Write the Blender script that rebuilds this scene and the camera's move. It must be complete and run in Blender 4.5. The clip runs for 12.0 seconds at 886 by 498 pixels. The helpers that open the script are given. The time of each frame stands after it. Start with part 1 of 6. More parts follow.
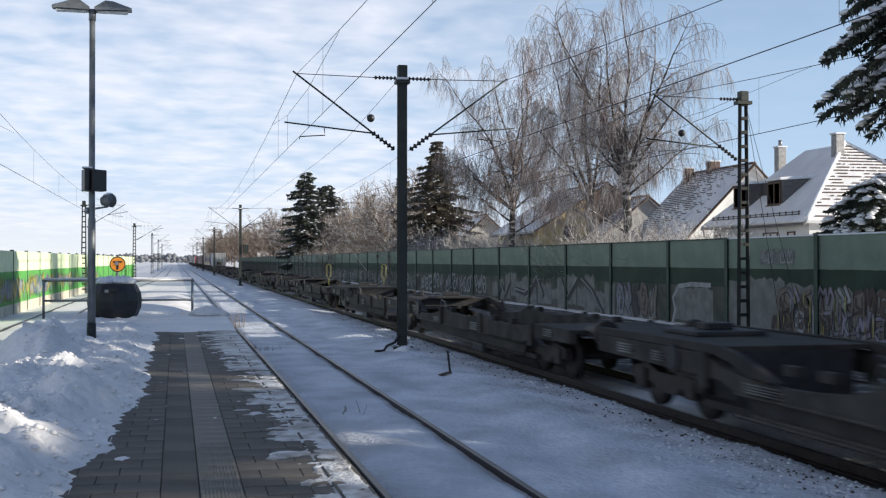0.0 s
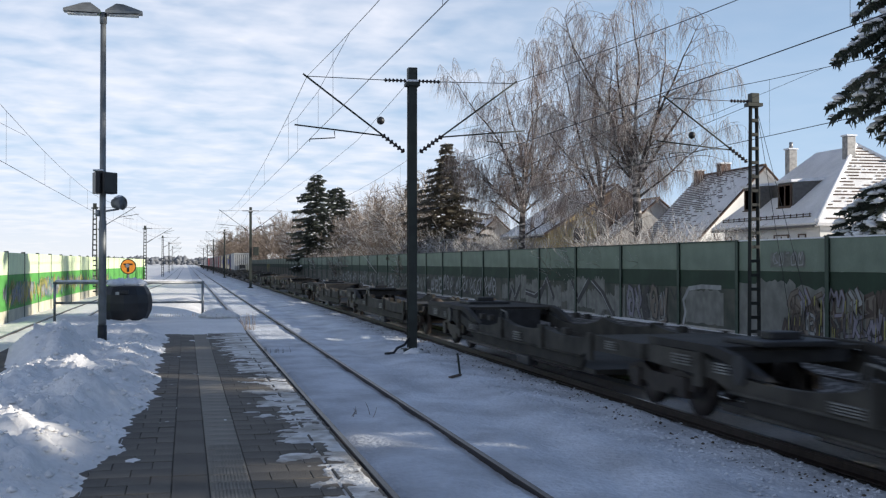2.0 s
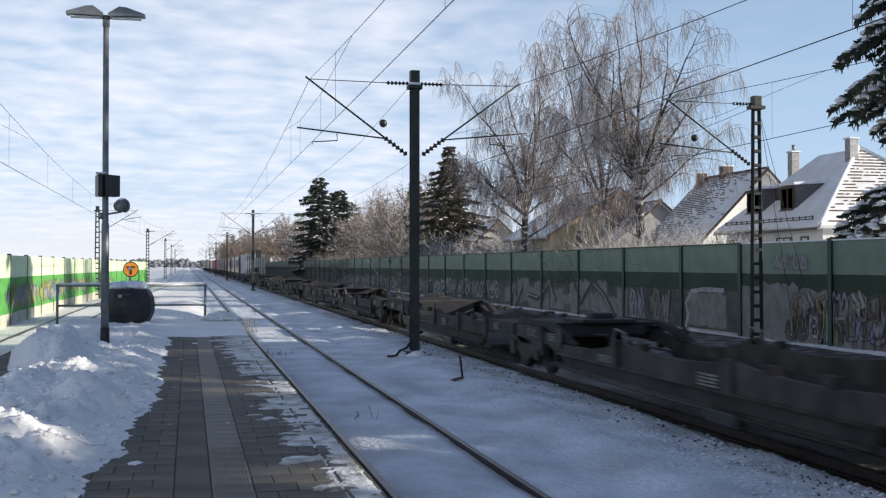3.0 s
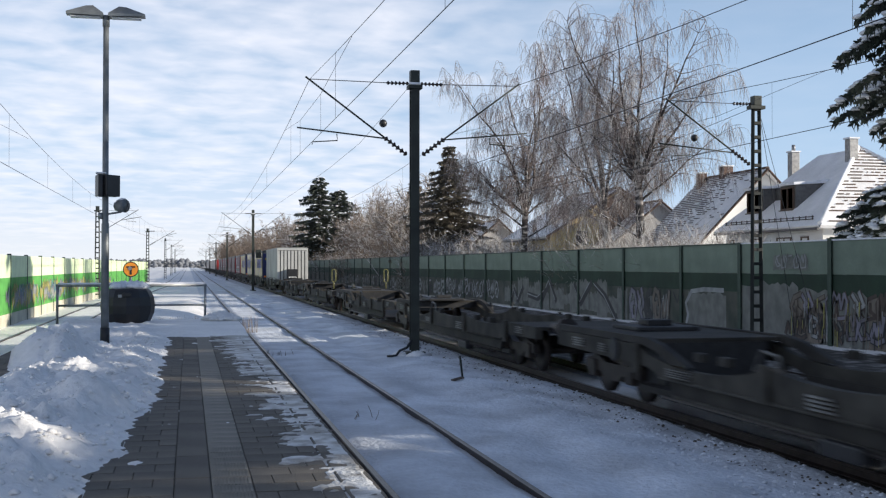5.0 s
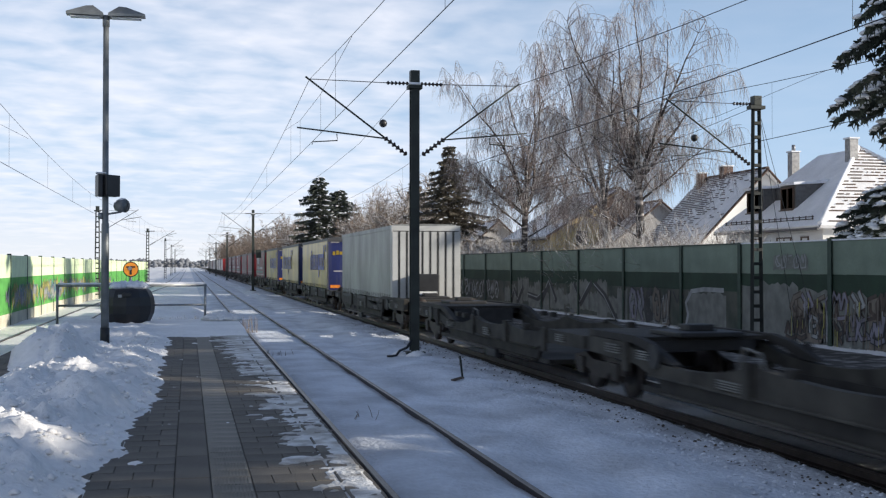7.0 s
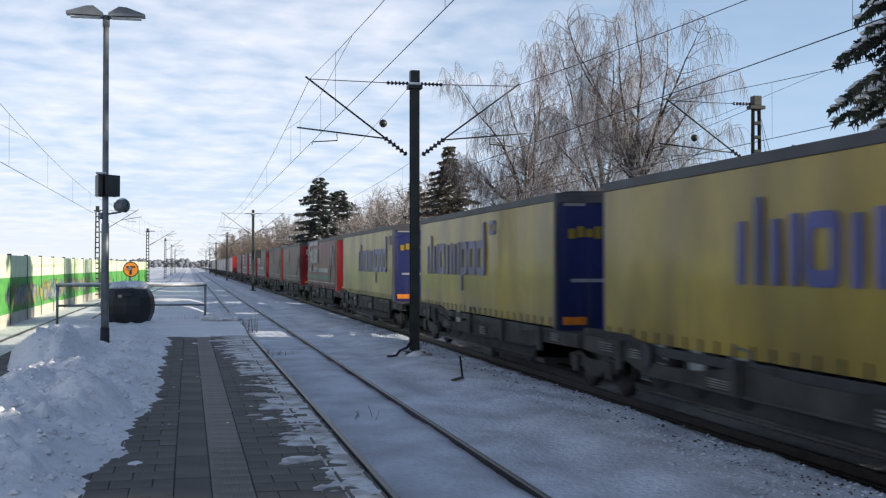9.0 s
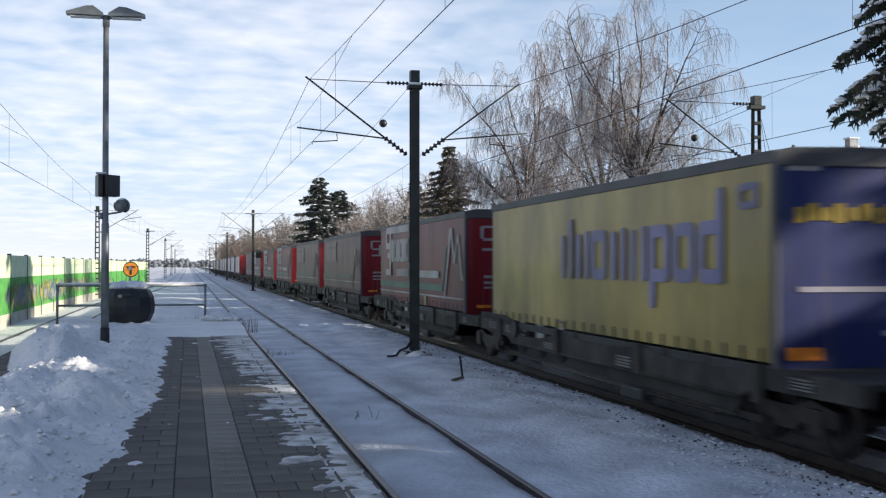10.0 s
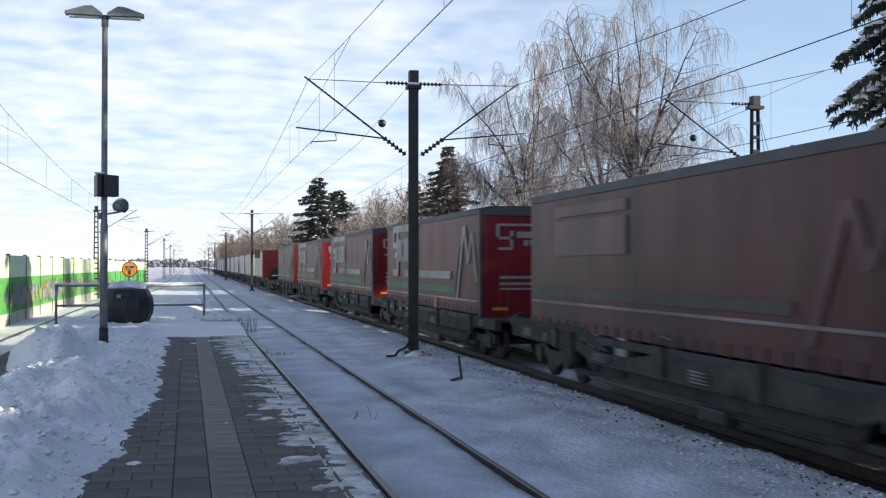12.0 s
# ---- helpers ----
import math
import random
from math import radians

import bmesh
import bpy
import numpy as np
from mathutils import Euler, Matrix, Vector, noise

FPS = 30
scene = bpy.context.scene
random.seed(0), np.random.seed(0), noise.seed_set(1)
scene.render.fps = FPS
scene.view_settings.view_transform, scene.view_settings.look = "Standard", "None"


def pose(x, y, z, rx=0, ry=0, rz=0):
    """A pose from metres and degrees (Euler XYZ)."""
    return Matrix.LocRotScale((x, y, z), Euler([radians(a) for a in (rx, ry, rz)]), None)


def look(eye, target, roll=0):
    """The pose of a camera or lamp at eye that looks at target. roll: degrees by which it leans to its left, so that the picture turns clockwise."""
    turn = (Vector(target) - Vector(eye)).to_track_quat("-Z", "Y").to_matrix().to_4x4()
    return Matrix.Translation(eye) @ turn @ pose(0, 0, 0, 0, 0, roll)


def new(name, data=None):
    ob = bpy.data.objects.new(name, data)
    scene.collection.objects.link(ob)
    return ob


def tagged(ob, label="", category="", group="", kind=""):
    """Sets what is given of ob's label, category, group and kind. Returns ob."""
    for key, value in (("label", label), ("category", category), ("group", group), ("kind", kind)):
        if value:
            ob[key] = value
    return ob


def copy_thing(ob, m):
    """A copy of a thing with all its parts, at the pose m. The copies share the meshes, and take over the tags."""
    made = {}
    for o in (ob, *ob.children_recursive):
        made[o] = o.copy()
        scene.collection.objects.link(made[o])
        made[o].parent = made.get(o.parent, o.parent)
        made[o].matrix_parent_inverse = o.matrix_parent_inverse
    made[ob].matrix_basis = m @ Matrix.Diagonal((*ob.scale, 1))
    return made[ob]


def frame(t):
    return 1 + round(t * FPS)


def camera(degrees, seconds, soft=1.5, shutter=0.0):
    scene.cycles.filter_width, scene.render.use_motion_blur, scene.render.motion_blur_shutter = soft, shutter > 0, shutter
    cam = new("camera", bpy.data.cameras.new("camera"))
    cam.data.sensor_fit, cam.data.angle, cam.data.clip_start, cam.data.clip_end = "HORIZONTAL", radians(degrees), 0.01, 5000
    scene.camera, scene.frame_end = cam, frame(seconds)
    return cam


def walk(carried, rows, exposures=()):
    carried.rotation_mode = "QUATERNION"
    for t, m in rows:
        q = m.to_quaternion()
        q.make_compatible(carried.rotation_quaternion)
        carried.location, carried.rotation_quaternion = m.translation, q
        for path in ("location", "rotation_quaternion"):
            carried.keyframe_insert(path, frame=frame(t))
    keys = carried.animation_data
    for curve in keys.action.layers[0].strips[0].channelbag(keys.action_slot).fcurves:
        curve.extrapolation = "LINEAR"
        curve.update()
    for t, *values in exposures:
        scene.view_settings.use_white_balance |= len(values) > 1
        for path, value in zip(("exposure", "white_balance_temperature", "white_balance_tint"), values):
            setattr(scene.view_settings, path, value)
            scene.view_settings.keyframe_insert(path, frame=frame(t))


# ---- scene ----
# camera: on a tripod on the platform, 1.64 m over the paving; x across the tracks, y along them, z = 0 at the rail heads
EYE = Vector((0.0, 0.0, 2.36))
FOCAL, MIDX, MIDY = 2020.0, 784.0, 441.0


def aim(vx, hy):
    """Pose of the camera from where the tracks' vanishing point lies in its picture."""
    a, p = math.atan((MIDX - vx) / FOCAL), math.atan((hy - MIDY) / FOCAL)
    d = Vector((math.sin(a) * math.cos(p), math.cos(a) * math.cos(p), math.sin(p)))
    return look(EYE, EYE + d * 10)


cam = camera(2 * math.degrees(math.atan(MIDX / FOCAL)), 12.0, 1.25, 0.28)
VX, HY = 334.0, 470.0
SWAY = [(0, -23, -9), (0.5, -18.7, -8), (1, -12, -6.3), (1.5, -7.6, -4.8), (2, -4.5, -4.8), (2.4, -0.6, -5.7), (2.6, 0, -5.6), (2.7, 0, -4),
        (2.8, 0, -1.6), (2.9, 0, -0.1), (3.0, 0, 0), (5, 0, 0), (7, 0, 0), (9, 0, 0), (10.5, 0, 0), (11, -0.8, 0), (11.5, -1.6, 0), (12, -2, 0)]
walk(cam, [(t, aim(VX + dx, HY + dy)) for t, dx, dy in SWAY], [(0, 0.32), (7.5, 0.32), (9.5, 0.38), (11, 0.48), (12, 0.54)])

# light: low winter sun from the right, a little behind the camera, and a blue sky with thin rippled cloud
SUN_AZ, SUN_EL = 114.0, 16.0  # degrees clockwise from the tracks' direction, and above the horizon
sun_dir = Vector((math.sin(radians(SUN_AZ)) * math.cos(radians(SUN_EL)), math.cos(radians(SUN_AZ)) * math.cos(radians(SUN_EL)), math.sin(radians(SUN_EL))))
sun = new("sun", bpy.data.lights.new("sun", "SUN"))
sun.data.energy, sun.data.angle, sun.data.color = 5.0, radians(0.53), (1.0, 0.93, 0.82)
sun.matrix_world = look(sun_dir * 200, (0, 0, 0))
world = bpy.data.worlds.new("world")
scene.world = world
world.use_nodes = True
wn, wl = world.node_tree.nodes, world.node_tree.links
wn.clear()
sky = wn.new("ShaderNodeTexSky")
sky.sky_type, sky.sun_disc = "NISHITA", False
sky.sun_elevation, sky.sun_rotation = radians(SUN_EL), radians(SUN_AZ)
sky.air_density, sky.dust_density, sky.ozone_density = 1.0, 0.1, 3.0
tc = wn.new("ShaderNodeTexCoord")
sep = wn.new("ShaderNodeSeparateXYZ")
wl.new(tc.outputs["Generated"], sep.inputs[0])


def wmath(op, a, b):
    n = wn.new("ShaderNodeMath")
    n.operation = op
    for i, v in enumerate((a, b)):
        if isinstance(v, (int, float)):
            n.inputs[i].default_value = v
        else:
            wl.new(v, n.inputs[i])
    return n.outputs[0]


# cloud sheet: the sky's directions laid out on a flat ceiling
lift = wmath("ADD", wmath("MAXIMUM", sep.outputs[2], 0.0), 0.10)
comb = wn.new("ShaderNodeCombineXYZ")
wl.new(wmath("DIVIDE", sep.outputs[0], lift), comb.inputs[0])
wl.new(wmath("DIVIDE", sep.outputs[1], lift), comb.inputs[1])
cmap = wn.new("ShaderNodeMapping")
cmap.inputs["Rotation"].default_value = (0, 0, radians(-14))
cmap.inputs["Scale"].default_value = (1.6, 1.6, 1)
wl.new(comb.outputs[0], cmap.inputs[0])
n1, n2 = wn.new("ShaderNodeTexNoise"), wn.new("ShaderNodeTexNoise")
n1.inputs["Scale"].default_value, n1.inputs["Detail"].default_value, n1.inputs["Roughness"].default_value, n1.inputs["Distortion"].default_value = 3.6, 4, 0.48, 0.2
n2.inputs["Scale"].default_value, n2.inputs["Detail"].default_value = 0.9, 2
wl.new(cmap.outputs[0], n1.inputs["Vector"])
wl.new(comb.outputs[0], n2.inputs["Vector"])
cr = wn.new("ShaderNodeValToRGB")
cr.color_ramp.elements[0].position, cr.color_ramp.elements[1].position = 0.30, 0.76
wl.new(wmath("ADD", wmath("MULTIPLY", n1.outputs[0], 0.60), wmath("MULTIPLY", n2.outputs[0], 0.48)), cr.inputs[0])
# the sheet looks denser and paler towards the horizon, and thins out overhead
low = wn.new("ShaderNodeMapRange")
low.inputs[1].default_value, low.inputs[2].default_value, low.inputs[3].default_value, low.inputs[4].default_value = 0.0, 0.17, 0.46, 0.0
wl.new(sep.outputs[2], low.inputs[0])
thin = wn.new("ShaderNodeMapRange")
thin.inputs[1].default_value, thin.inputs[2].default_value, thin.inputs[3].default_value, thin.inputs[4].default_value = 0.2, 0.55, 0.9, 0.22
wl.new(sep.outputs[2], thin.inputs[0])
# and it breaks up towards the sunny side
clear = wn.new("ShaderNodeMapRange")
clear.inputs[1].default_value, clear.inputs[2].default_value, clear.inputs[3].default_value, clear.inputs[4].default_value = 0.16, 0.40, 1.0, 0.10
wl.new(sep.outputs[0], clear.inputs[0])
cover = wmath("MAXIMUM", wmath("MULTIPLY", wmath("MULTIPLY", cr.outputs[0], thin.outputs[0]), clear.outputs[0]), wmath("MULTIPLY", low.outputs[0], clear.outputs[0]))
cmix = wn.new("ShaderNodeMix")
cmix.data_type = "RGBA"
wl.new(cover, cmix.inputs["Factor"])
tint = wn.new("ShaderNodeMix")
tint.data_type, tint.blend_type = "RGBA", "MULTIPLY"
tint.inputs["Factor"].default_value = 1
tint.inputs[7].default_value = (1.05, 1.04, 1.08, 1)
wl.new(sky.outputs[0], tint.inputs[6])
# pale blue haze low in the sky, all round
haze = wn.new("ShaderNodeMapRange")
haze.inputs[1].default_value, haze.inputs[2].default_value, haze.inputs[3].default_value, haze.inputs[4].default_value = 0.0, 0.42, 0.9, 0.0
wl.new(sep.outputs[2], haze.inputs[0])
hmix = wn.new("ShaderNodeMix")
hmix.data_type = "RGBA"
wl.new(haze.outputs[0], hmix.inputs["Factor"])
wl.new(tint.outputs[2], hmix.inputs[6])
hmix.inputs[7].default_value = (4.4, 6.0, 8.4, 1)
wl.new(hmix.outputs[2], cmix.inputs[6])
cmix.inputs[7].default_value = (8.6, 8.65, 9.4, 1)
# whitish ground haze right above the horizon
mist = wn.new("ShaderNodeMapRange")
mist.inputs[1].default_value, mist.inputs[2].default_value, mist.inputs[3].default_value, mist.inputs[4].default_value = 0.0, 0.06, 0.7, 0.0
wl.new(sep.outputs[2], mist.inputs[0])
mmix = wn.new("ShaderNodeMix")
mmix.data_type = "RGBA"
wl.new(mist.outputs[0], mmix.inputs["Factor"])
wl.new(cmix.outputs[2], mmix.inputs[6])
mmix.inputs[7].default_value = (7.9, 8.0, 8.0, 1)
bg = wn.new("ShaderNodeBackground")
bg.inputs["Strength"].default_value = 0.095
wl.new(mmix.outputs[2], bg.inputs["Color"])
wout = wn.new("ShaderNodeOutputWorld")
wl.new(bg.outputs[0], wout.inputs[0])


# ---- materials ----
def material(name, base, rough=0.7, metal=0.0, var=0.25, scale=6.0, bump=0.0, bscale=40.0, dark=None, spec=0.5, island=0.0, spread=(0.35, 0.65), stretch=(1, 1, 1), bdist=0.02):
    """A surface with large stains and fine grain. base, dark: its colour and that of the stains. island: how far whole pieces differ."""
    m = bpy.data.materials.new(name)
    m.use_nodes = True
    nt = m.node_tree
    b = nt.nodes["Principled BSDF"]
    b.inputs["Roughness"].default_value, b.inputs["Metallic"].default_value = rough, metal
    b.inputs["Specular IOR Level"].default_value = spec
    co = nt.nodes.new("ShaderNodeTexCoord")
    mp = nt.nodes.new("ShaderNodeMapping")
    mp.inputs["Scale"].default_value = stretch
    nt.links.new(co.outputs["Object"], mp.inputs[0])
    big, fine = nt.nodes.new("ShaderNodeTexNoise"), nt.nodes.new("ShaderNodeTexNoise")
    big.inputs["Scale"].default_value, big.inputs["Detail"].default_value = scale, 5
    fine.inputs["Scale"].default_value, fine.inputs["Detail"].default_value = bscale, 4
    for n in (big, fine):
        nt.links.new(mp.outputs[0], n.inputs["Vector"])
    ramp = nt.nodes.new("ShaderNodeValToRGB")
    dk = dark or tuple(c * (1 - var) for c in base)
    lt = tuple(min(1, c * (1 + var * 0.4)) for c in base)
    ramp.color_ramp.elements[0].position, ramp.color_ramp.elements[1].position = spread
    ramp.color_ramp.elements[0].color, ramp.color_ramp.elements[1].color = (*dk, 1), (*lt, 1)
    nt.links.new(big.outputs[0], ramp.inputs[0])
    mix = nt.nodes.new("ShaderNodeMix")
    mix.data_type, mix.blend_type = "RGBA", "MULTIPLY"
    mix.inputs["Factor"].default_value = 0.5
    grain = nt.nodes.new("ShaderNodeMapRange")
    grain.inputs[3].default_value, grain.inputs[4].default_value = 0.6, 1.25
    nt.links.new(fine.outputs[0], grain.inputs[0])
    nt.links.new(ramp.outputs[0], mix.inputs[6])
    nt.links.new(grain.outputs[0], mix.inputs[7])
    col = mix.outputs[2]
    if island:
        geo, obi = nt.nodes.new("ShaderNodeNewGeometry"), nt.nodes.new("ShaderNodeObjectInfo")
        add = nt.nodes.new("ShaderNodeMath")
        add.operation = "ADD"
        nt.links.new(geo.outputs["Random Per Island"], add.inputs[0])
        nt.links.new(obi.outputs["Random"], add.inputs[1])
        fr = nt.nodes.new("ShaderNodeMath")
        fr.operation = "FRACT"
        nt.links.new(add.outputs[0], fr.inputs[0])
        mr = nt.nodes.new("ShaderNodeMapRange")
        mr.inputs[3].default_value, mr.inputs[4].default_value = 1 - island, 1 + island
        nt.links.new(fr.outputs[0], mr.inputs[0])
        mx = nt.nodes.new("ShaderNodeMix")
        mx.data_type, mx.blend_type = "RGBA", "MULTIPLY"
        mx.inputs["Factor"].default_value = 1
        nt.links.new(col, mx.inputs[6])
        nt.links.new(mr.outputs[0], mx.inputs[7])
        col = mx.outputs[2]
    nt.links.new(col, b.inputs["Base Color"])
    if bump:
        bp = nt.nodes.new("ShaderNodeBump")
        bp.inputs["Strength"].default_value, bp.inputs["Distance"].default_value = min(1, bump), bdist
        nt.links.new(fine.outputs[0], bp.inputs["Height"])
        nt.links.new(bp.outputs[0], b.inputs["Normal"])
    return m


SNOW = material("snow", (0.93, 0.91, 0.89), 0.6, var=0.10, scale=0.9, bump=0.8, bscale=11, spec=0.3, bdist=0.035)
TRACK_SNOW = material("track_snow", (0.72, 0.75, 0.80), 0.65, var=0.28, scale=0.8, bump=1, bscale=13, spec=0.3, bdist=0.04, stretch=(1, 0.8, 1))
EDGE_SNOW = material("trodden_edge_snow", (0.74, 0.76, 0.79), 0.55, scale=1.5, dark=(0.24, 0.22, 0.195), spread=(0.42, 0.5), bump=1, bscale=16, spec=0.35, bdist=0.04, stretch=(1.3, 0.7, 1))
TRODDEN = material("trodden_snow", (0.66, 0.66, 0.65), 0.55, scale=3.5, dark=(0.36, 0.34, 0.31), spread=(0.40, 0.58), bump=1, bscale=20, spec=0.4, bdist=0.03)
CAP_SNOW = material("cap_snow", (0.86, 0.87, 0.90), 0.6, var=0.08, scale=3, bump=0.5, bscale=12, spec=0.3)
BALLAST = material("ballast", (0.10, 0.085, 0.07), 0.9, var=0.5, scale=9, bump=1, bscale=30)
RAIL = material("rail_steel", (0.045, 0.032, 0.026), 0.5, 0.6, var=0.4, scale=8, bscale=60)
RAIL_TOP = material("rail_head", (0.13, 0.12, 0.115), 0.4, 0.9, var=0.2, scale=12)
RAIL_BRIGHT = material("polished_rail_head", (0.50, 0.48, 0.46), 0.3, 1.0, var=0.2, scale=12)
PAVER = material("concrete_paver", (0.128, 0.113, 0.092), 0.75, var=0.35, scale=1.3, bump=0.5, bscale=70, island=0.16)
PAVE_BED = material("paving_joint", (0.075, 0.066, 0.056), 0.9, var=0.4, scale=6)
TACTILE = material("tactile_slab", (0.225, 0.205, 0.17), 0.7, var=0.3, scale=2.5, bump=0.4, bscale=60, island=0.08)
CONCRETE = material("concrete", (0.42, 0.40, 0.36), 0.85, var=0.3, scale=1.4, bump=0.4, bscale=30)
# darker than MAST_PAINT, for the lattice legs only
LATTICE_PAINT = material("lattice_mast_paint", (0.016, 0.020, 0.018), 0.65, 0.1, var=0.4, scale=2, bump=0.2)
# dark, mottled ground from the freight train to the right wall
DARK_BED = material("dark_mottled_bed", (0.30, 0.29, 0.28), 0.85, scale=2.2, dark=(0.05, 0.045, 0.04), spread=(0.48, 0.72), bump=1, bscale=14, bdist=0.04)
MAST_PAINT = material("mast_paint", (0.032, 0.039, 0.033), 0.6, 0.1, var=0.4, scale=2, bump=0.2)
GALV = material("galvanised_steel", (0.33, 0.34, 0.34), 0.45, 0.7, var=0.25, scale=5)
LAMP_GREY = material("lamp_paint", (0.22, 0.23, 0.23), 0.45, 0.3, var=0.25, scale=4)
WIRE = material("wire", (0.03, 0.03, 0.035), 0.5, 0.5)
INSULATOR = material("insulator", (0.03, 0.022, 0.02), 0.25)
PORCELAIN = material("porcelain", (0.7, 0.7, 0.68), 0.3)
BLACK_PLASTIC = material("black_plastic", (0.022, 0.022, 0.024), 0.45, var=0.3, scale=3)
WALL_PALE = material("pale_green_panel", (0.205, 0.258, 0.20), 0.8, var=0.2, scale=0.9, bump=0.3, bscale=25)
WALL_DARK = material("dark_green_panel", (0.025, 0.053, 0.030), 0.8, var=0.3, scale=0.9, bump=0.3, bscale=25)
WALL_GREY = material("weathered_panel", (0.105, 0.102, 0.083), 0.85, var=0.35, scale=0.8, dark=(0.04, 0.055, 0.04), bump=0.3, bscale=25)
POST_GREEN = material("green_post", (0.04, 0.072, 0.052), 0.6, 0.2, var=0.3, scale=3)
LIME = material("lime_panel", (0.72, 0.82, 0.52), 0.75, var=0.12, scale=1.2)
LEAF_GREEN = material("leaf_green_panel", (0.10, 0.36, 0.07), 0.75, var=0.25, scale=1.2)
PLINTH = material("pale_plinth", (0.58, 0.54, 0.42), 0.85, var=0.25, scale=1.0)
WAGON = material("wagon_frame_paint", (0.034, 0.030, 0.024), 0.8, 0.0, var=0.5, scale=1.2, dark=(0.012, 0.010, 0.008), bump=0.2)
WAGON_DUST = material("dusty_wagon_beam", (0.060, 0.055, 0.044), 0.9, 0.0, var=0.5, scale=1.6, dark=(0.026, 0.023, 0.018), bump=0.3, bscale=18)
GRIP_YELLOW = material("yellow_grip_paint", (0.20, 0.19, 0.06), 0.45, var=0.15)
WAGON_LIGHT = material("wagon_grey_box", (0.24, 0.24, 0.22), 0.7, 0.1, var=0.45, scale=2, dark=(0.08, 0.075, 0.07))
WHEEL_STEEL = material("wheel_steel", (0.05, 0.04, 0.035), 0.6, 0.5, var=0.4, scale=6)
RUBBER = material("rubber", (0.018, 0.018, 0.018), 0.85)
CHASSIS = material("trailer_chassis", (0.03, 0.03, 0.032), 0.6, 0.2, var=0.3)
# dark wall behind front ribs: the grooves' shade put into its colour
GROOVE_SHADE = material("groove_shade_panel", (0.07, 0.07, 0.07), 0.6, var=0.3, scale=2)
ALU = material("aluminium_rail", (0.36, 0.36, 0.37), 0.45, 0.6, var=0.3, scale=3)
TARP_GREY = material("grey_roof_tarp", (0.065, 0.065, 0.07), 0.6, var=0.3, scale=1)


def tarp(name, base, dirt=0.25, coat=0.04):
    """Truck tarpaulin: blotches of road dirt and long rain streaks over the colour."""
    m = material(name, base, 0.50, var=dirt + 0.15, scale=0.7, bump=0.15, bscale=5, spec=0.28, stretch=(1, 1, 0.5))
    nt = m.node_tree
    b = nt.nodes["Principled BSDF"]
    b.inputs["Coat Weight"].default_value, b.inputs["Coat Roughness"].default_value = coat, 0.14
    src = b.inputs["Base Color"].links[0].from_socket
    co, mp, ns = nt.nodes.new("ShaderNodeTexCoord"), nt.nodes.new("ShaderNodeMapping"), nt.nodes.new("ShaderNodeTexNoise")
    mp.inputs["Scale"].default_value = (3.0, 3.0, 0.25)
    ns.inputs["Scale"].default_value, ns.inputs["Detail"].default_value, ns.inputs["Roughness"].default_value = 1.6, 6, 0.65
    nt.links.new(co.outputs["Object"], mp.inputs[0])
    nt.links.new(mp.outputs[0], ns.inputs["Vector"])
    mr = nt.nodes.new("ShaderNodeMapRange")
    mr.inputs[1].default_value, mr.inputs[2].default_value, mr.inputs[3].default_value, mr.inputs[4].default_value = 0.5, 0.75, 0.0, 0.6
    nt.links.new(ns.outputs[0], mr.inputs[0])
    mx = nt.nodes.new("ShaderNodeMix")
    mx.data_type = "RGBA"
    nt.links.new(mr.outputs[0], mx.inputs["Factor"])
    nt.links.new(src, mx.inputs[6])
    mx.inputs[7].default_value = (0.07 + base[0] * 0.25, 0.065 + base[1] * 0.25, 0.055 + base[2] * 0.25, 1)
    nt.links.new(mx.outputs[2], b.inputs["Base Color"])
    return m


YELLOW = tarp("yellow_tarpaulin", (0.36, 0.245, 0.026), coat=0.32)
# YELLOW made paler: distance haze put into the base colour
PALE_YELLOW = tarp("haze_paled_tarpaulin", (0.37, 0.28, 0.08), coat=0.18)
DULL_INK = tarp("dull_blue_shapes", (0.20, 0.19, 0.32))
BLUE = tarp("blue_tarpaulin", (0.022, 0.032, 0.13))
BLUE_INK = tarp("blue_lettering", (0.09, 0.10, 0.30))
FADED_INK = tarp("faded_blue_shapes", (0.40, 0.38, 0.42))
RED = tarp("red_tarpaulin", (0.21, 0.009, 0.016))
MAROON = tarp("dull_red_tarpaulin", (0.135, 0.017, 0.025), 0.3)
# maroon whose grey cast holds the sheen of a grazing view
GREYRED = tarp("sheen_grey_tarpaulin", (0.085, 0.026, 0.027), 0.3)
WHITE_BODY = tarp("white_body", (0.29, 0.295, 0.285), 0.2)
# lighter than WHITE_BODY: the sun on the ribbed front is put into the colour
SUNLIT_WHITE = material("sunlit_white_front", (0.50, 0.50, 0.48), 0.5, var=0.12, scale=1.5)
CREAM = tarp("cream_tarpaulin", (0.55, 0.50, 0.46), 0.25)
WHITE_INK = tarp("white_lettering", (0.34, 0.32, 0.32), 0.25)
GHOST_INK = tarp("faint_lettering", (0.135, 0.065, 0.065), 0.3)
DULL_LINE = tarp("dull_pale_line", (0.22, 0.19, 0.185), 0.3)
GHOST_TEAL = tarp("faint_stripe", (0.055, 0.040, 0.036), 0.3)
TEAL_INK = tarp("dark_green_stripe", (0.03, 0.12, 0.09))
ORANGE = material("orange_panel", (0.75, 0.22, 0.02), 0.5)
SIGN_ORANGE = material("sign_orange", (0.85, 0.30, 0.03), 0.5, var=0.1)
SIGN_BLACK = material("sign_black", (0.02, 0.018, 0.015), 0.6)
RED_STEEL = material("red_steel", (0.45, 0.03, 0.025), 0.5, var=0.3)
BARK = material("brown_bark", (0.105, 0.075, 0.055), 0.9, var=0.4, scale=3)
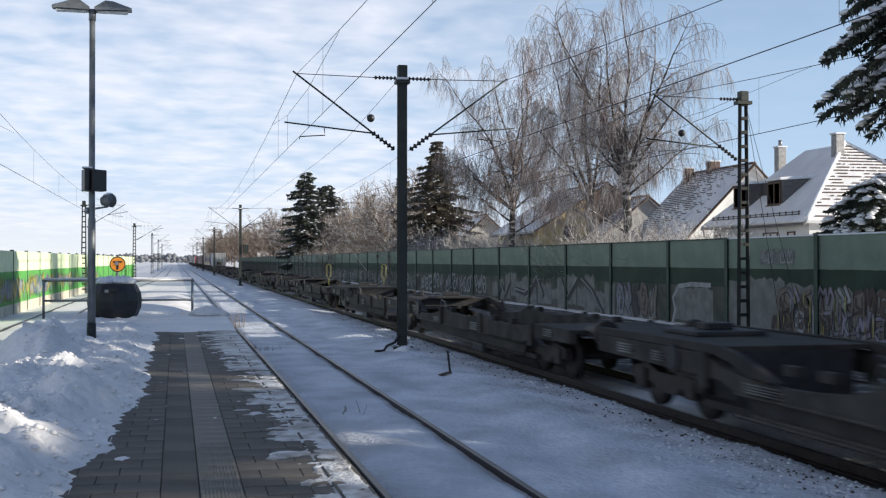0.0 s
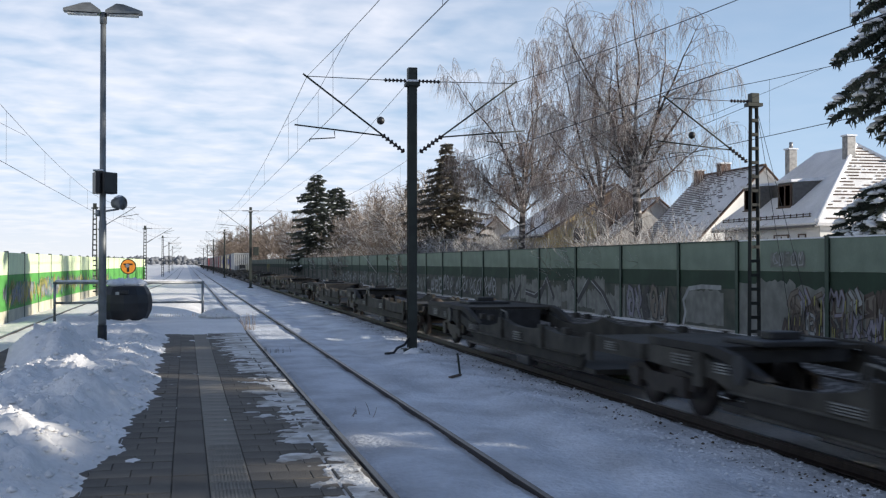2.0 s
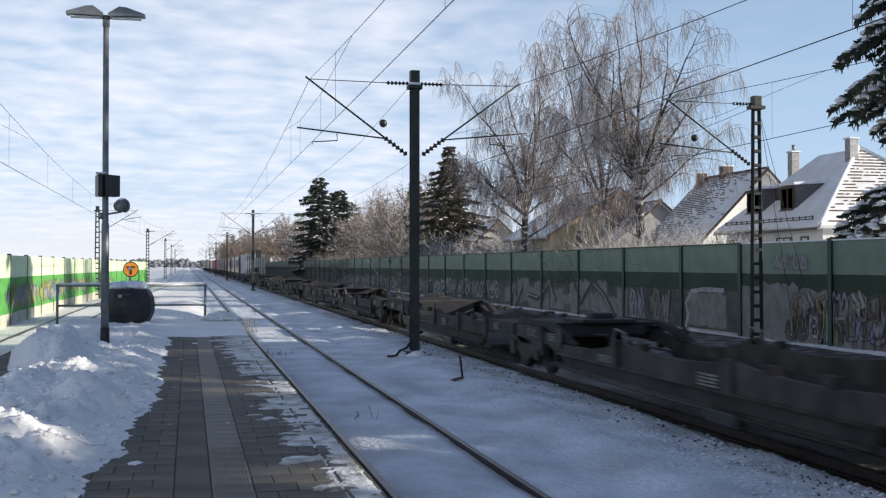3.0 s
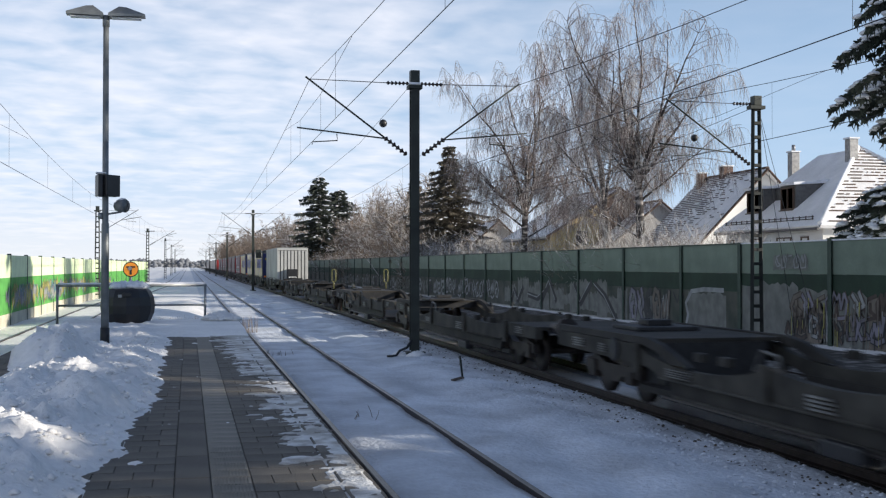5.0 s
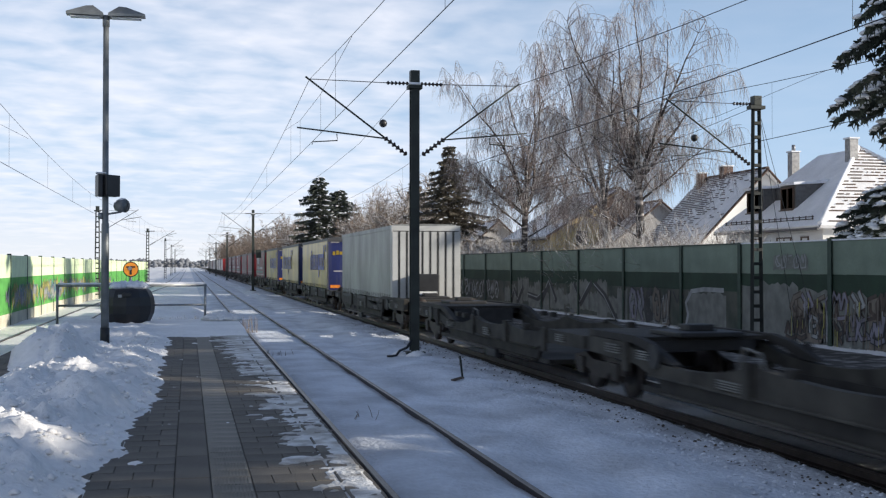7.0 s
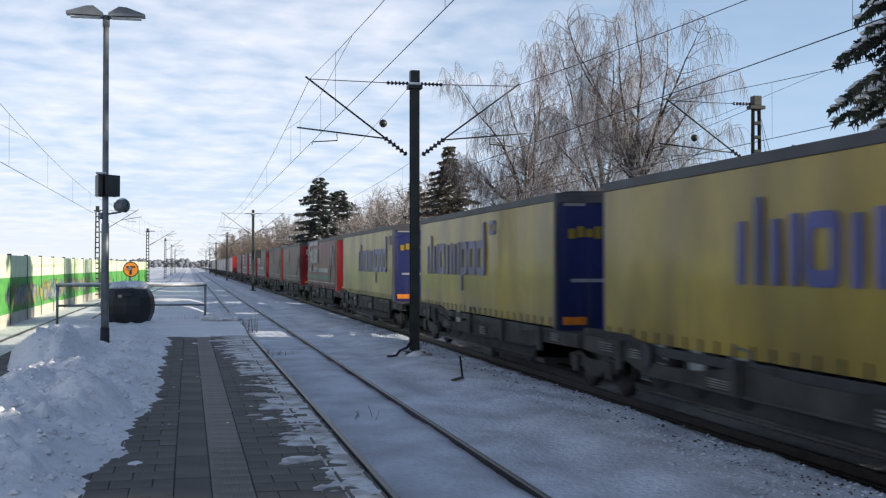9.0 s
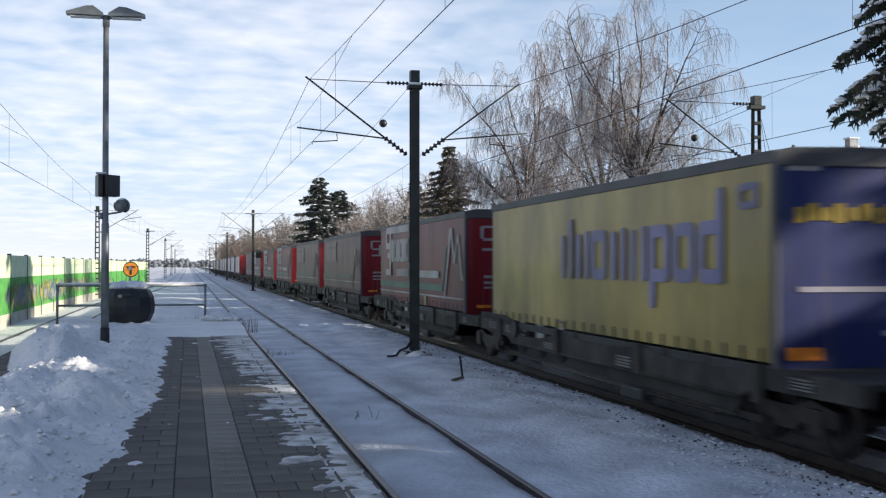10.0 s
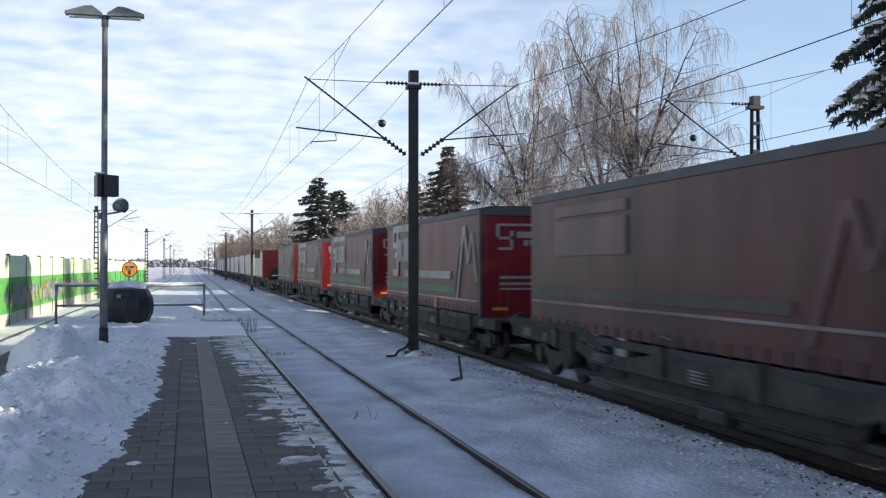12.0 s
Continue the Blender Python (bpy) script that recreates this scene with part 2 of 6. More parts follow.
BIRCH_BARK = material("birch_bark", (0.42, 0.38, 0.35), 0.8, var=0.6, scale=2.5, dark=(0.05, 0.042, 0.04), spread=(0.49, 0.66), stretch=(1, 1, 2.5))
TWIG = material("birch_twig", (0.225, 0.178, 0.165), 0.85, island=0.3)
THIN_BARK = material("bough_bark", (0.20, 0.155, 0.13), 0.85, var=0.4, scale=3)
FROST_TWIG = material("frosted_twig", (0.58, 0.56, 0.55), 0.8, island=0.2)
BUSH_TWIG = material("brown_twig", (0.225, 0.178, 0.145), 0.85, island=0.35)
NEEDLE = material("spruce_needles", (0.055, 0.069, 0.050), 0.7, var=0.4, scale=2, island=0.4)
# far conifers' needles, paler than NEEDLE: haze and sunlight put into the colour
NEEDLE_HAZED = material("hazed_grey_green_needles", (0.095, 0.11, 0.088), 0.75, var=0.4, scale=2, island=0.4)
NEEDLE_BROWN = material("hazed_brownish_needles", (0.165, 0.145, 0.11), 0.75, var=0.4, scale=2, island=0.4)
HOUSE_WHITE = material("white_render", (0.74, 0.73, 0.70), 0.85, var=0.1, scale=0.8, bump=0.2)
HOUSE_YELLOW = material("yellow_render", (0.55, 0.42, 0.20), 0.85, var=0.12, scale=0.8)
HOUSE_GREY = material("grey_render", (0.42, 0.40, 0.38), 0.85, var=0.15, scale=0.8)
TILE_BROWN = material("brown_roof_tile", (0.13, 0.085, 0.065), 0.8, var=0.35, scale=1.5, island=0.25)
DORMER = material("dormer_sheet", (0.15, 0.145, 0.14), 0.6, 0.2, var=0.25)
GLASS = material("window_glass", (0.03, 0.035, 0.04), 0.08, spec=0.8)
FRAME_WHITE = material("window_frame_paint", (0.7, 0.7, 0.68), 0.5)
FRAME_BROWN = material("brown_frame_paint", (0.10, 0.06, 0.04), 0.5)
CHIMNEY = material("chimney_sheet", (0.38, 0.37, 0.36), 0.6, 0.2, var=0.3)
BRICK = material("chimney_brick", (0.15, 0.095, 0.075), 0.85, var=0.4, scale=6)
# bluish grey base colour stands in for distance haze
HAZED_WOOD = material("far_wood", (0.20, 0.21, 0.23), 0.9, var=0.4, scale=0.15)


# ---- mesh helpers ----
def part(name, bm, mat, parent=None, label="", smooth=False):
    me = bpy.data.meshes.new(name)
    bm.to_mesh(me)
    bm.free()
    for m in (mat if isinstance(mat, (list, tuple)) else [mat]):
        me.materials.append(m)
    if smooth:
        for p in me.polygons:
            p.use_smooth = True
    ob = new(name, me)
    ob.parent = parent
    if label:
        tagged(ob, label)
    return ob


def same(name, ob, m, parent=None):
    """Another object on ob's mesh, at the pose m."""
    o = new(name, ob.data)
    o.parent, o.matrix_basis = parent, m
    return o


def thing(name, m, label="", category="", group="", kind=""):
    e = new(name)
    e.matrix_basis = m
    e.empty_display_size = 0.2
    return tagged(e, label, category, group, kind)


BOXF = ((0, 3, 2, 1), (4, 5, 6, 7), (0, 1, 5, 4), (1, 2, 6, 5), (2, 3, 7, 6), (3, 0, 4, 7))


def box(bm, x0, x1, y0, y1, z0, z1, mat=0, bevel=0.0):
    b = bmesh.new() if bevel else bm
    vs = [b.verts.new(p) for p in ((x0, y0, z0), (x1, y0, z0), (x1, y1, z0), (x0, y1, z0), (x0, y0, z1), (x1, y0, z1), (x1, y1, z1), (x0, y1, z1))]
    for f in BOXF:
        b.faces.new([vs[i] for i in f]).material_index = mat
    if bevel:
        bmesh.ops.bevel(b, geom=b.edges[:], offset=bevel, segments=2, affect="EDGES", profile=0.6)
        for f in b.faces:
            f.material_index = mat
        join(bm, b)
    return bm


def join(bm, b):
    mp = {v: bm.verts.new(v.co) for v in b.verts}
    for f in b.faces:
        try:
            nf = bm.faces.new([mp[v] for v in f.verts])
            nf.material_index, nf.smooth = f.material_index, f.smooth
        except ValueError:
            pass
    b.free()
    return bm


def B(*a, **k):
    return box(bmesh.new(), *a, **k)


def tube(bm, pts, radii, seg=6, mat=0, caps=True):
    """A round bar through pts."""
    pts = [Vector(p) for p in pts]
    if isinstance(radii, (int, float)):
        radii = [radii] * len(pts)
    rings, side = [], None
    for i, p in enumerate(pts):
        d = (pts[min(i + 1, len(pts) - 1)] - pts[max(i - 1, 0)]).normalized()
        if side is None:
            side = d.cross(Vector((0, 0, 1)) if abs(d.z) < 0.9 else Vector((1, 0, 0))).normalized()
        else:
            side = (side - d * side.dot(d)).normalized()
        up = d.cross(side)
        rings.append([bm.verts.new(p + (side * math.cos(2 * math.pi * k / seg) + up * math.sin(2 * math.pi * k / seg)) * radii[i]) for k in range(seg)])
    for a, b in zip(rings, rings[1:]):
        for k in range(seg):
            f = bm.faces.new((a[k], a[(k + 1) % seg], b[(k + 1) % seg], b[k]))
            f.material_index, f.smooth = mat, seg > 4
    if caps and seg > 2:
        bm.faces.new(rings[0][::-1]).material_index = mat
        bm.faces.new(rings[-1]).material_index = mat
    return bm


def T(*a, **k):
    return tube(bmesh.new(), *a, **k)


def prism(bm, outline, axis, a, b, mat=0):
    """A slab: an outline in the plane across the axis (0, 1, 2), from a to b along it."""
    def at(p, w):
        c = [p[0], p[1]]
        c.insert(axis, w)
        return c
    lo, hi = [bm.verts.new(at(p, a)) for p in outline], [bm.verts.new(at(p, b)) for p in outline]
    n = len(outline)
    fs = [bm.faces.new(lo[::-1]), bm.faces.new(hi)]
    fs += [bm.faces.new((lo[i], lo[(i + 1) % n], hi[(i + 1) % n], hi[i])) for i in range(n)]
    for f in fs:
        f.material_index = mat
    bmesh.ops.recalc_face_normals(bm, faces=fs)
    return bm


def P(*a, **k):
    return prism(bmesh.new(), *a, **k)


def smooth01(a, b, v):
    u = max(0.0, min(1.0, (v - a) / (b - a)))
    return u * u * (3 - 2 * u)


def n2d(x, y, s, seed=0.0):
    return noise.noise(Vector((x * s, y * s, seed)))


# ---- the large structure ----
NEAR_X, TRAIN_X, THIRD_X, GAUGE = 2.83, 8.47, 13.9, 1.435
PLAT_L, PLAT_R, PLAT_Z, PLAT_END = -3.35, 1.39, 0.72, 34.0
WALL_X = 19.0


def left_x(y):
    """Centre of the track on the platform's other side, which draws in beyond the platform."""
    return -5.0 + 2.9 * smooth01(55, 185, y)


def ground_z(x, y):
    z = -0.12
    for c in (NEAR_X, THIRD_X, left_x(y)):
        z = max(z, -0.12 + 0.07 * (1 - smooth01(1.2, 2.0, abs(x - c))))
    z -= 0.06 * (1 - smooth01(0.85, 1.1, abs(x - TRAIN_X)))
    z += 0.03 * n2d(x, y, 6.0, 21) * smooth01(5.8, 6.8, x) * (1 - smooth01(7.5, 7.8, x))
    z += 0.10 * math.exp(-((x - 5.7) / 0.8) ** 2)
    amp = 0.05 if 3.6 < x < 7.6 else 0.03
    z += amp * n2d(x, y * 0.35, 1.6) + 0.5 * amp * n2d(x, y, 5.0, 3)
    for c in (NEAR_X - GAUGE / 2, NEAR_X + GAUGE / 2):
        z -= 0.05 * math.exp(-((x - c) / 0.09) ** 2)
    if PLAT_L - 0.05 < x < PLAT_R + 0.1 and y < PLAT_END + 0.3:
        z = min(z, -0.3) if x < PLAT_R else z
    if x > WALL_X:
        z += 0.25 * smooth01(WALL_X, WALL_X + 3, x) + 0.15 * n2d(x, y, 0.12, 5)
    if x < -9:
        z -= 0.5 * smooth01(9, 16, -x)
    if PLAT_END + 0.4 < y < 110 and left_x(y) + 1.6 < x < NEAR_X - 1.6:
        w = min(x - left_x(y) - 1.6, NEAR_X - 1.6 - x)
        z += 0.35 * smooth01(0, 1.2, w) * (1 - smooth01(60, 105, y)) * (0.8 + 1.1 * n2d(x * 0.6, y, 0.5, 8))
    return z


def make_ground():
    xs = [-1800, -700, -300, -120, -60, -35, -22, -16, -12, -10] + [round(-9 + 0.45 * i, 3) for i in range(23)]
    xs += [round(1.15 + 0.085 * i, 3) for i in range(88)] + [8.9 + 0.6 * i for i in range(19)] + [20.5, 22, 24, 27, 31, 36, 42, 50, 65, 90, 140, 300, 700, 1800]
    ys = [-400, -120, -50, -20, -8, 0] + [3 + 0.30 * i for i in range(110)] + [36.5 + 0.8 * i for i in range(70)] + [95 + 4 * i for i in range(30)]
    ys += [220, 240, 270, 310, 370, 450, 600, 900, 1500, 2600]
    xs, ys = sorted(set(xs)), sorted(set(ys))
    bm = bmesh.new()
    grid = [[bm.verts.new((x, y, ground_z(x, y))) for x in xs] for y in ys]
    for j in range(len(ys) - 1):
        for i in range(len(xs) - 1):
            f = bm.faces.new((grid[j][i], grid[j][i + 1], grid[j + 1][i + 1], grid[j + 1][i]))
            f.smooth = True
            xm = (xs[i] + xs[i + 1]) / 2
            ym = (ys[j] + ys[j + 1]) / 2
            ice = 1.0 < xm < 2.02 and ym < 60
            # between the freight rails, whiter SNOW stands in for light lost under wagons
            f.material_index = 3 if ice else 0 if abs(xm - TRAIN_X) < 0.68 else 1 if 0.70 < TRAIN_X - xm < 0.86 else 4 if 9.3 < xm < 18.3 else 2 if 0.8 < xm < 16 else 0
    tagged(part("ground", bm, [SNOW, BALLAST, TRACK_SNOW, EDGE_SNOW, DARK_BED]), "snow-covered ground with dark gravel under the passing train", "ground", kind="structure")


make_ground()

RAIL_SEC = [(-0.065, -0.16), (0.065, -0.16), (0.065, -0.145), (0.012, -0.125), (0.012, -0.045), (0.036, -0.035), (0.036, -0.006), (0.028, 0.0),
            (-0.028, 0.0), (-0.036, -0.006), (-0.036, -0.035), (-0.012, -0.045), (-0.012, -0.125), (-0.065, -0.145)]


def make_track(name, centre, y0, y1, step, label, head=RAIL_TOP):
    tr = thing(name, Matrix(), label, "railway track", kind="structure")
    for s in (-1, 1):
        bm = bmesh.new()
        ys, rings = np.arange(y0, y1 + step, step), []
        for y in ys:
            rings.append([bm.verts.new((centre(y) + s * (GAUGE / 2 + 0.036) + px, y, pz)) for px, pz in RAIL_SEC])
        n = len(RAIL_SEC)
        for a, b in zip(rings, rings[1:]):
            for k in range(n):
                f = bm.faces.new((a[k], b[k], b[(k + 1) % n], a[(k + 1) % n]))
                f.material_index = 1 if k in (6, 7, 8) else 0
        bmesh.ops.recalc_face_normals(bm, faces=bm.faces[:])
        part("rail", bm, [RAIL, head], tr, "worn rail with a shiny head")
    return tr


make_track("track_near", lambda y: NEAR_X, -30, 900, 30, "snowed-in railway track beside the platform edge")
make_track("track_train", lambda y: TRAIN_X, -30, 900, 30, "railway track on dark gravel under the freight train", RAIL_BRIGHT)
make_track("track_third", lambda y: THIRD_X, -30, 900, 30, "snow-covered railway track before the green wall")
make_track("track_left", left_x, -30, 900, 5, "sunlit snowy railway track along the lime-green wall")


def wall_run(name, wx, ys, z0, bands, post_mat, pw, label, cap):
    """A noise wall: steel posts with stacked panels between them. bands: (top height, material)."""
    w = thing(name, Matrix(), label, "noise wall", kind="structure")
    for y0, y1 in zip(ys, ys[1:]):
        a, b = Vector((wx(y0), y0, 0)), Vector((wx(y1), y1, 0))
        d = (b - a).normalized()
        m = Matrix.Translation(a) @ Matrix.Rotation(math.atan2(d.y, d.x), 4, "Z")
        ln, low = (b - a).length, z0
        for top, mat in bands:
            o = part("panel", B(0.06, ln - 0.06, -0.06, 0.06, low + 0.004, top, bevel=0.008), mat, w)
            o.matrix_basis = m
            low = top
        if cap:
            bm = bmesh.new()
            box(bm, 0.0, ln, -0.09, 0.09, low + 0.003, low + 0.05)
            o = part("cap_rail", bm, CAP_SNOW if y0 < 36 else POST_GREEN, w)
            o.matrix_basis = m
    po = None
    for y in ys:
        m = pose(wx(y), y, 0)
        if po is None:
            bm = bmesh.new()
            for x0, x1, q0, q1 in ((-pw, -pw + 0.02, -pw * 0.8, pw * 0.8), (pw - 0.02, pw, -pw * 0.8, pw * 0.8), (-pw + 0.02, pw - 0.02, -0.02, 0.02)):
                box(bm, x0, x1, q0, q1, z0 - 0.2, bands[-1][0] + 0.06)
            po = part("post", bm, post_mat, w)
            po.matrix_basis = m
        else:
            same("post", po, m, w)
    return w


WALL_YS = [-34.9 + 6.0 * i for i in range(12)] + [36.9, 41.8] + [47.9 + 6.05 * i for i in range(52)]
wall_run("wall_right", lambda y: WALL_X, WALL_YS, -0.3, [(-0.04, CONCRETE), (1.42, WALL_GREY), (2.08, WALL_DARK), (3.1, WALL_PALE)], POST_GREEN, 0.13,
         "long green noise wall with graffiti and steel posts", 1)
LEFT_YS = [20.0 + 5.0 * i for i in range(26)]
wall_run("wall_left", lambda y: left_x(y) - 2.25, LEFT_YS, -0.3, [(0.38, PLINTH), (1.15, LEAF_GREEN), (1.85, LEAF_GREEN), (2.78, LIME)], POST_GREEN, 0.08,
         "sunlit lime and green noise wall on a pale plinth", 0)


def make_platform():
    p = thing("platform", Matrix(), "paved station platform with a tactile strip and melting snow", "platform", kind="structure")
    bm = bmesh.new()
    box(bm, PLAT_L, PLAT_R - 0.02, -30, PLAT_END, -0.6, PLAT_Z - 0.05)
    part("platform_body", bm, CONCRETE, p)
    bm = bmesh.new()
    box(bm, PLAT_L, PLAT_R, -30, PLAT_END, PLAT_Z - 0.046, PLAT_Z - 0.012)
    part("joint_bed", bm, PAVE_BED, p)
    return p


platform = make_platform()


# ---- overhead line ----
def lattice_leg(bm, z0, z1, w0, w1, n):
    """Two channel legs that draw together upwards, tied by riveted plates."""
    for k in (-1, 1):
        for d in (-0.055, 0.055):
            tube(bm, [(k * w0 / 2, d, z0), (k * w1 / 2, d, z1)], 0.034, 4)
        tube(bm, [(k * (w0 / 2 + 0.012), 0, z0), (k * (w1 / 2 + 0.012), 0, z1)], 0.045, 4)
    for i in range(n + 1):
        u = i / n
        z, w = z0 + (z1 - z0) * u, w0 + (w1 - w0) * u
        for d in (-0.085, 0.085):
            box(bm, -w / 2, w / 2, d - 0.006, d + 0.006, z - 0.045, z + 0.045)


def insulator(bm, a, b, r, n):
    a, b = Vector(a), Vector(b)
    pts, rad = [], []
    for i in range(n):
        for u, k in ((0.0, 0.35), (0.35, 1.0), (0.6, 0.95), (0.7, 0.35)):
            pts.append(a.lerp(b, (i + u) / n))
            rad.append(r * k)
    pts.append(b)
    rad.append(r * 0.35)
    tube(bm, pts, rad, 8)


def cantilever(mast, side, reach, zb, zt, xo):
    """The arm on one side of a mast: strut, tie wire, registration arm and their insulators."""
    s = side
    foot, tip = Vector((s * 0.13, 0, zb)), Vector((s * reach, 0, zt))
    part("strut_insulator", (lambda bm: (insulator(bm, foot.lerp(tip, 0.03), foot.lerp(tip, 0.26), 0.07, 6), bm)[1])(bmesh.new()), INSULATOR, mast)
    part("strut", T([foot.lerp(tip, 0.25), tip + (tip - foot).normalized() * 0.1], 0.026), MAST_PAINT, mast)
    t0, t1 = Vector((s * 0.16, 0, zt - 0.05 + 0.02)), tip
    part("tie_insulator", (lambda bm: (insulator(bm, t0, t0 + Vector((s * 0.62, 0, 0)), 0.055, 6), bm)[1])(bmesh.new()), INSULATOR, mast)
    part("tie_wire", T([t0 + Vector((s * 0.6, 0, 0)), t1], 0.011, 5), WIRE, mast)
    zr = 5.79
    u = (zr - zb) / (zt - zb)
    r0 = foot.lerp(tip, u * 0.93)
    bm = T([r0, (s * (reach + 0.3), 0, zr + 0.2)], 0.022)
    part("registration_arm", bm, MAST_PAINT, mast)
    bm = T([(s * (reach - 0.75), 0, zr + 0.06), (s * (reach - 0.77), 0, zr - 0.12), (s * xo, 0, 5.62), (s * xo, 0, 5.55)], 0.016)
    part("steady_arm", bm, MAST_PAINT, mast)


def solid_mast(y, x, sides, label, top=7.6):
    m = thing("catenary_mast", pose(x, y, 0), label, "catenary mast", "catenary masts between the tracks")
    bm = bmesh.new()
    prism(bm, [(-0.115, -0.12), (0.115, -0.12), (0.115, -0.10), (0.012, -0.10), (0.012, 0.10), (0.115, 0.10), (0.115, 0.12), (-0.115, 0.12), (-0.115, 0.10), (-0.012, 0.10), (-0.012, -0.10), (-0.115, -0.10)], 2, -0.1, top - 0.5)
    part("pole", bm, MAST_PAINT, m, "dark green painted steel pole")
    bm = bmesh.new()
    box(bm, -0.19, 0.19, -0.17, 0.17, top - 0.5, top - 0.4, bevel=0.01)
    box(bm, -0.125, 0.125, -0.125, 0.125, top - 0.4, top, bevel=0.02)
    part("head", bm, MAST_PAINT, m)
    part("snow_collar", B(-0.15, 0.15, -0.15, 0.15, top - 0.395, top - 0.33, bevel=0.02), CAP_SNOW, m, "strip of snow on the collar")
    bm = bmesh.new()
    for k in range(2):
        box(bm, -0.26 + 0.3 * k, -0.04 + 0.3 * k, -0.26, 0.26, -0.12, 0.06, bevel=0.02)
    part("foot", bm, MAST_PAINT, m)
    for s in sides:
        cantilever(m, s, 2.85, 5.27, 7.28, 2.75)
    return m


m1 = solid_mast(30.1, 5.92, (-1, 1), "dark green catenary mast with two cantilever arms between the tracks")
m2 = copy_thing(m1, pose(5.92, 109.0, 0))
part("signal_box", B(0.25, 0.75, -0.35, 0.05, 3.05, 3.85, bevel=0.03), MAST_PAINT, m2, "dark box on a bracket")
for y in (184.0, 259.0, 334.0, 410.0, -46.0):
    copy_thing(m1, pose(5.92, y, 0))


def lattice_mast(x, y, side, top, zscale, label):
    m = thing("lattice_mast", pose(x, y, 0), label, "catenary mast")
    bm = bmesh.new()
    lattice_leg(bm, -0.15, top - 0.4, 0.33, 0.2, 17)
    part("lattice", bm, LATTICE_PAINT, m, "riveted ladder-like steel mast")
    bm = bmesh.new()
    box(bm, -0.24, 0.24, -0.14, 0.14, top - 0.4, top - 0.3)
    box(bm, -0.13, 0.13, -0.13, 0.13, top - 0.3, top, bevel=0.02)
    part("head", bm, MAST_PAINT, m)
    cantilever(m, side, 2.85, 5.35 * zscale, 7.28 * zscale, 2.75)
    return m


lm = lattice_mast(16.8, 31.7, -1, 7.5, 1.0, "dark lattice catenary mast in front of the green wall")
for q in ((1.55, -0.9, 0.05), (1.35, 0.1, 0.05)):
    part("stay_wire", T([(0.1, 0, 7.05), q], 0.009, 4), WIRE, lm, "thin slanting stay wire")
for x, y, top in ((-7.5, 28, 6.75), (-6.6, 88, 6.75), (-4.5, 132, 6.5), (-4.1, 210, 7.2), (-4.1, 285, 7.4), (-4.1, 360, 7.4)):
    lattice_mast(x, y, 1, top, top / 7.6, "lattice catenary mast beside the sunlit track")


SAG = 1.2


def wire_run(x, ys, label, zc=5.55, zm=7.28):
    w = thing("overhead_line", Matrix(), label, "overhead line", "overhead lines")
    mess, cont, drop = [], [], []
    for a, b in zip(ys, ys[1:]):
        n = 14
        for i in range(n):
            u = i / n
            y = a + (b - a) * u
            p = (x(y), y, zm - 4 * u * (1 - u) * SAG * ((b - a) / 78) ** 2)
            mess.append(p)
            cont.append((x(y), y, zc))
            if i % 2 and 0 < y < 190:
                drop.append(p)
    part("messenger_wire", T(mess, 0.008, 4, caps=False), WIRE, w)
    part("contact_wire", T(cont, 0.009, 4, caps=False), WIRE, w)
    for y in ys:
        if 0 < y < 200:
            # the stitch rope that carries the contact wire beside each mast
            zs = zm - 4 * (8 / 78) * (1 - 8 / 78) * SAG
            part("stitch_rope", T([(x(y), y - 8, zs), (x(y), y - 2.6, zc + 0.95), (x(y), y + 2.6, zc + 0.95), (x(y), y + 8, zs)], 0.006, 3, caps=False), WIRE, w)
            drop += [(x(y), y - 2.6, zc + 0.95), (x(y), y + 2.6, zc + 0.95)]
    for p in drop:
        part("dropper", T([p, (p[0], p[1], zc)], 0.004, 3, caps=False), WIRE, w)


wire_run(lambda y: 5.92 - 2.82, [-46, 30.1, 109, 184, 259, 334, 410], "catenary wires over the platform track")
wire_run(lambda y: 5.92 + 2.82, [-46, 30.1, 109, 184, 259, 334, 410], "catenary wires over the freight track")
wire_run(lambda y: 16.8 - 2.5, [-46, 31.7, 109, 184, 259], "catenary wires over the track by the wall")
wire_run(lambda y: left_x(y) + 0.3, [-32, 28, 88, 132, 210, 285, 360], "catenary wires over the sunlit track", 5.0, 6.6)


# ---- the freight train ----
SPEED, PERIOD, FIRST = 27.5, 35.1, 285.4  # metres a second, wagon length, a coupling's place at the clip's start
moving = []


def rides(ob, s):
    """ob runs with the train; s: where its front stands along the track at the start."""
    ob.matrix_basis = pose(TRAIN_X, s, 0)
    moving.append((ob, s))
    return ob


def wheelset(parent, y):
    bm = bmesh.new()
    for s in (-1, 1):
        x = s * 0.72
        tube(bm, [(x - 0.065, y, 0.46), (x - 0.06, y, 0.46), (x + 0.06, y, 0.46), (x + 0.065, y, 0.46)], [0.30, 0.46, 0.46, 0.30], 20)
    tube(bm, [(-0.95, y, 0.46), (0.95, y, 0.46)], 0.085, 8)
    return part("wheelset", bm, WHEEL_STEEL, parent)


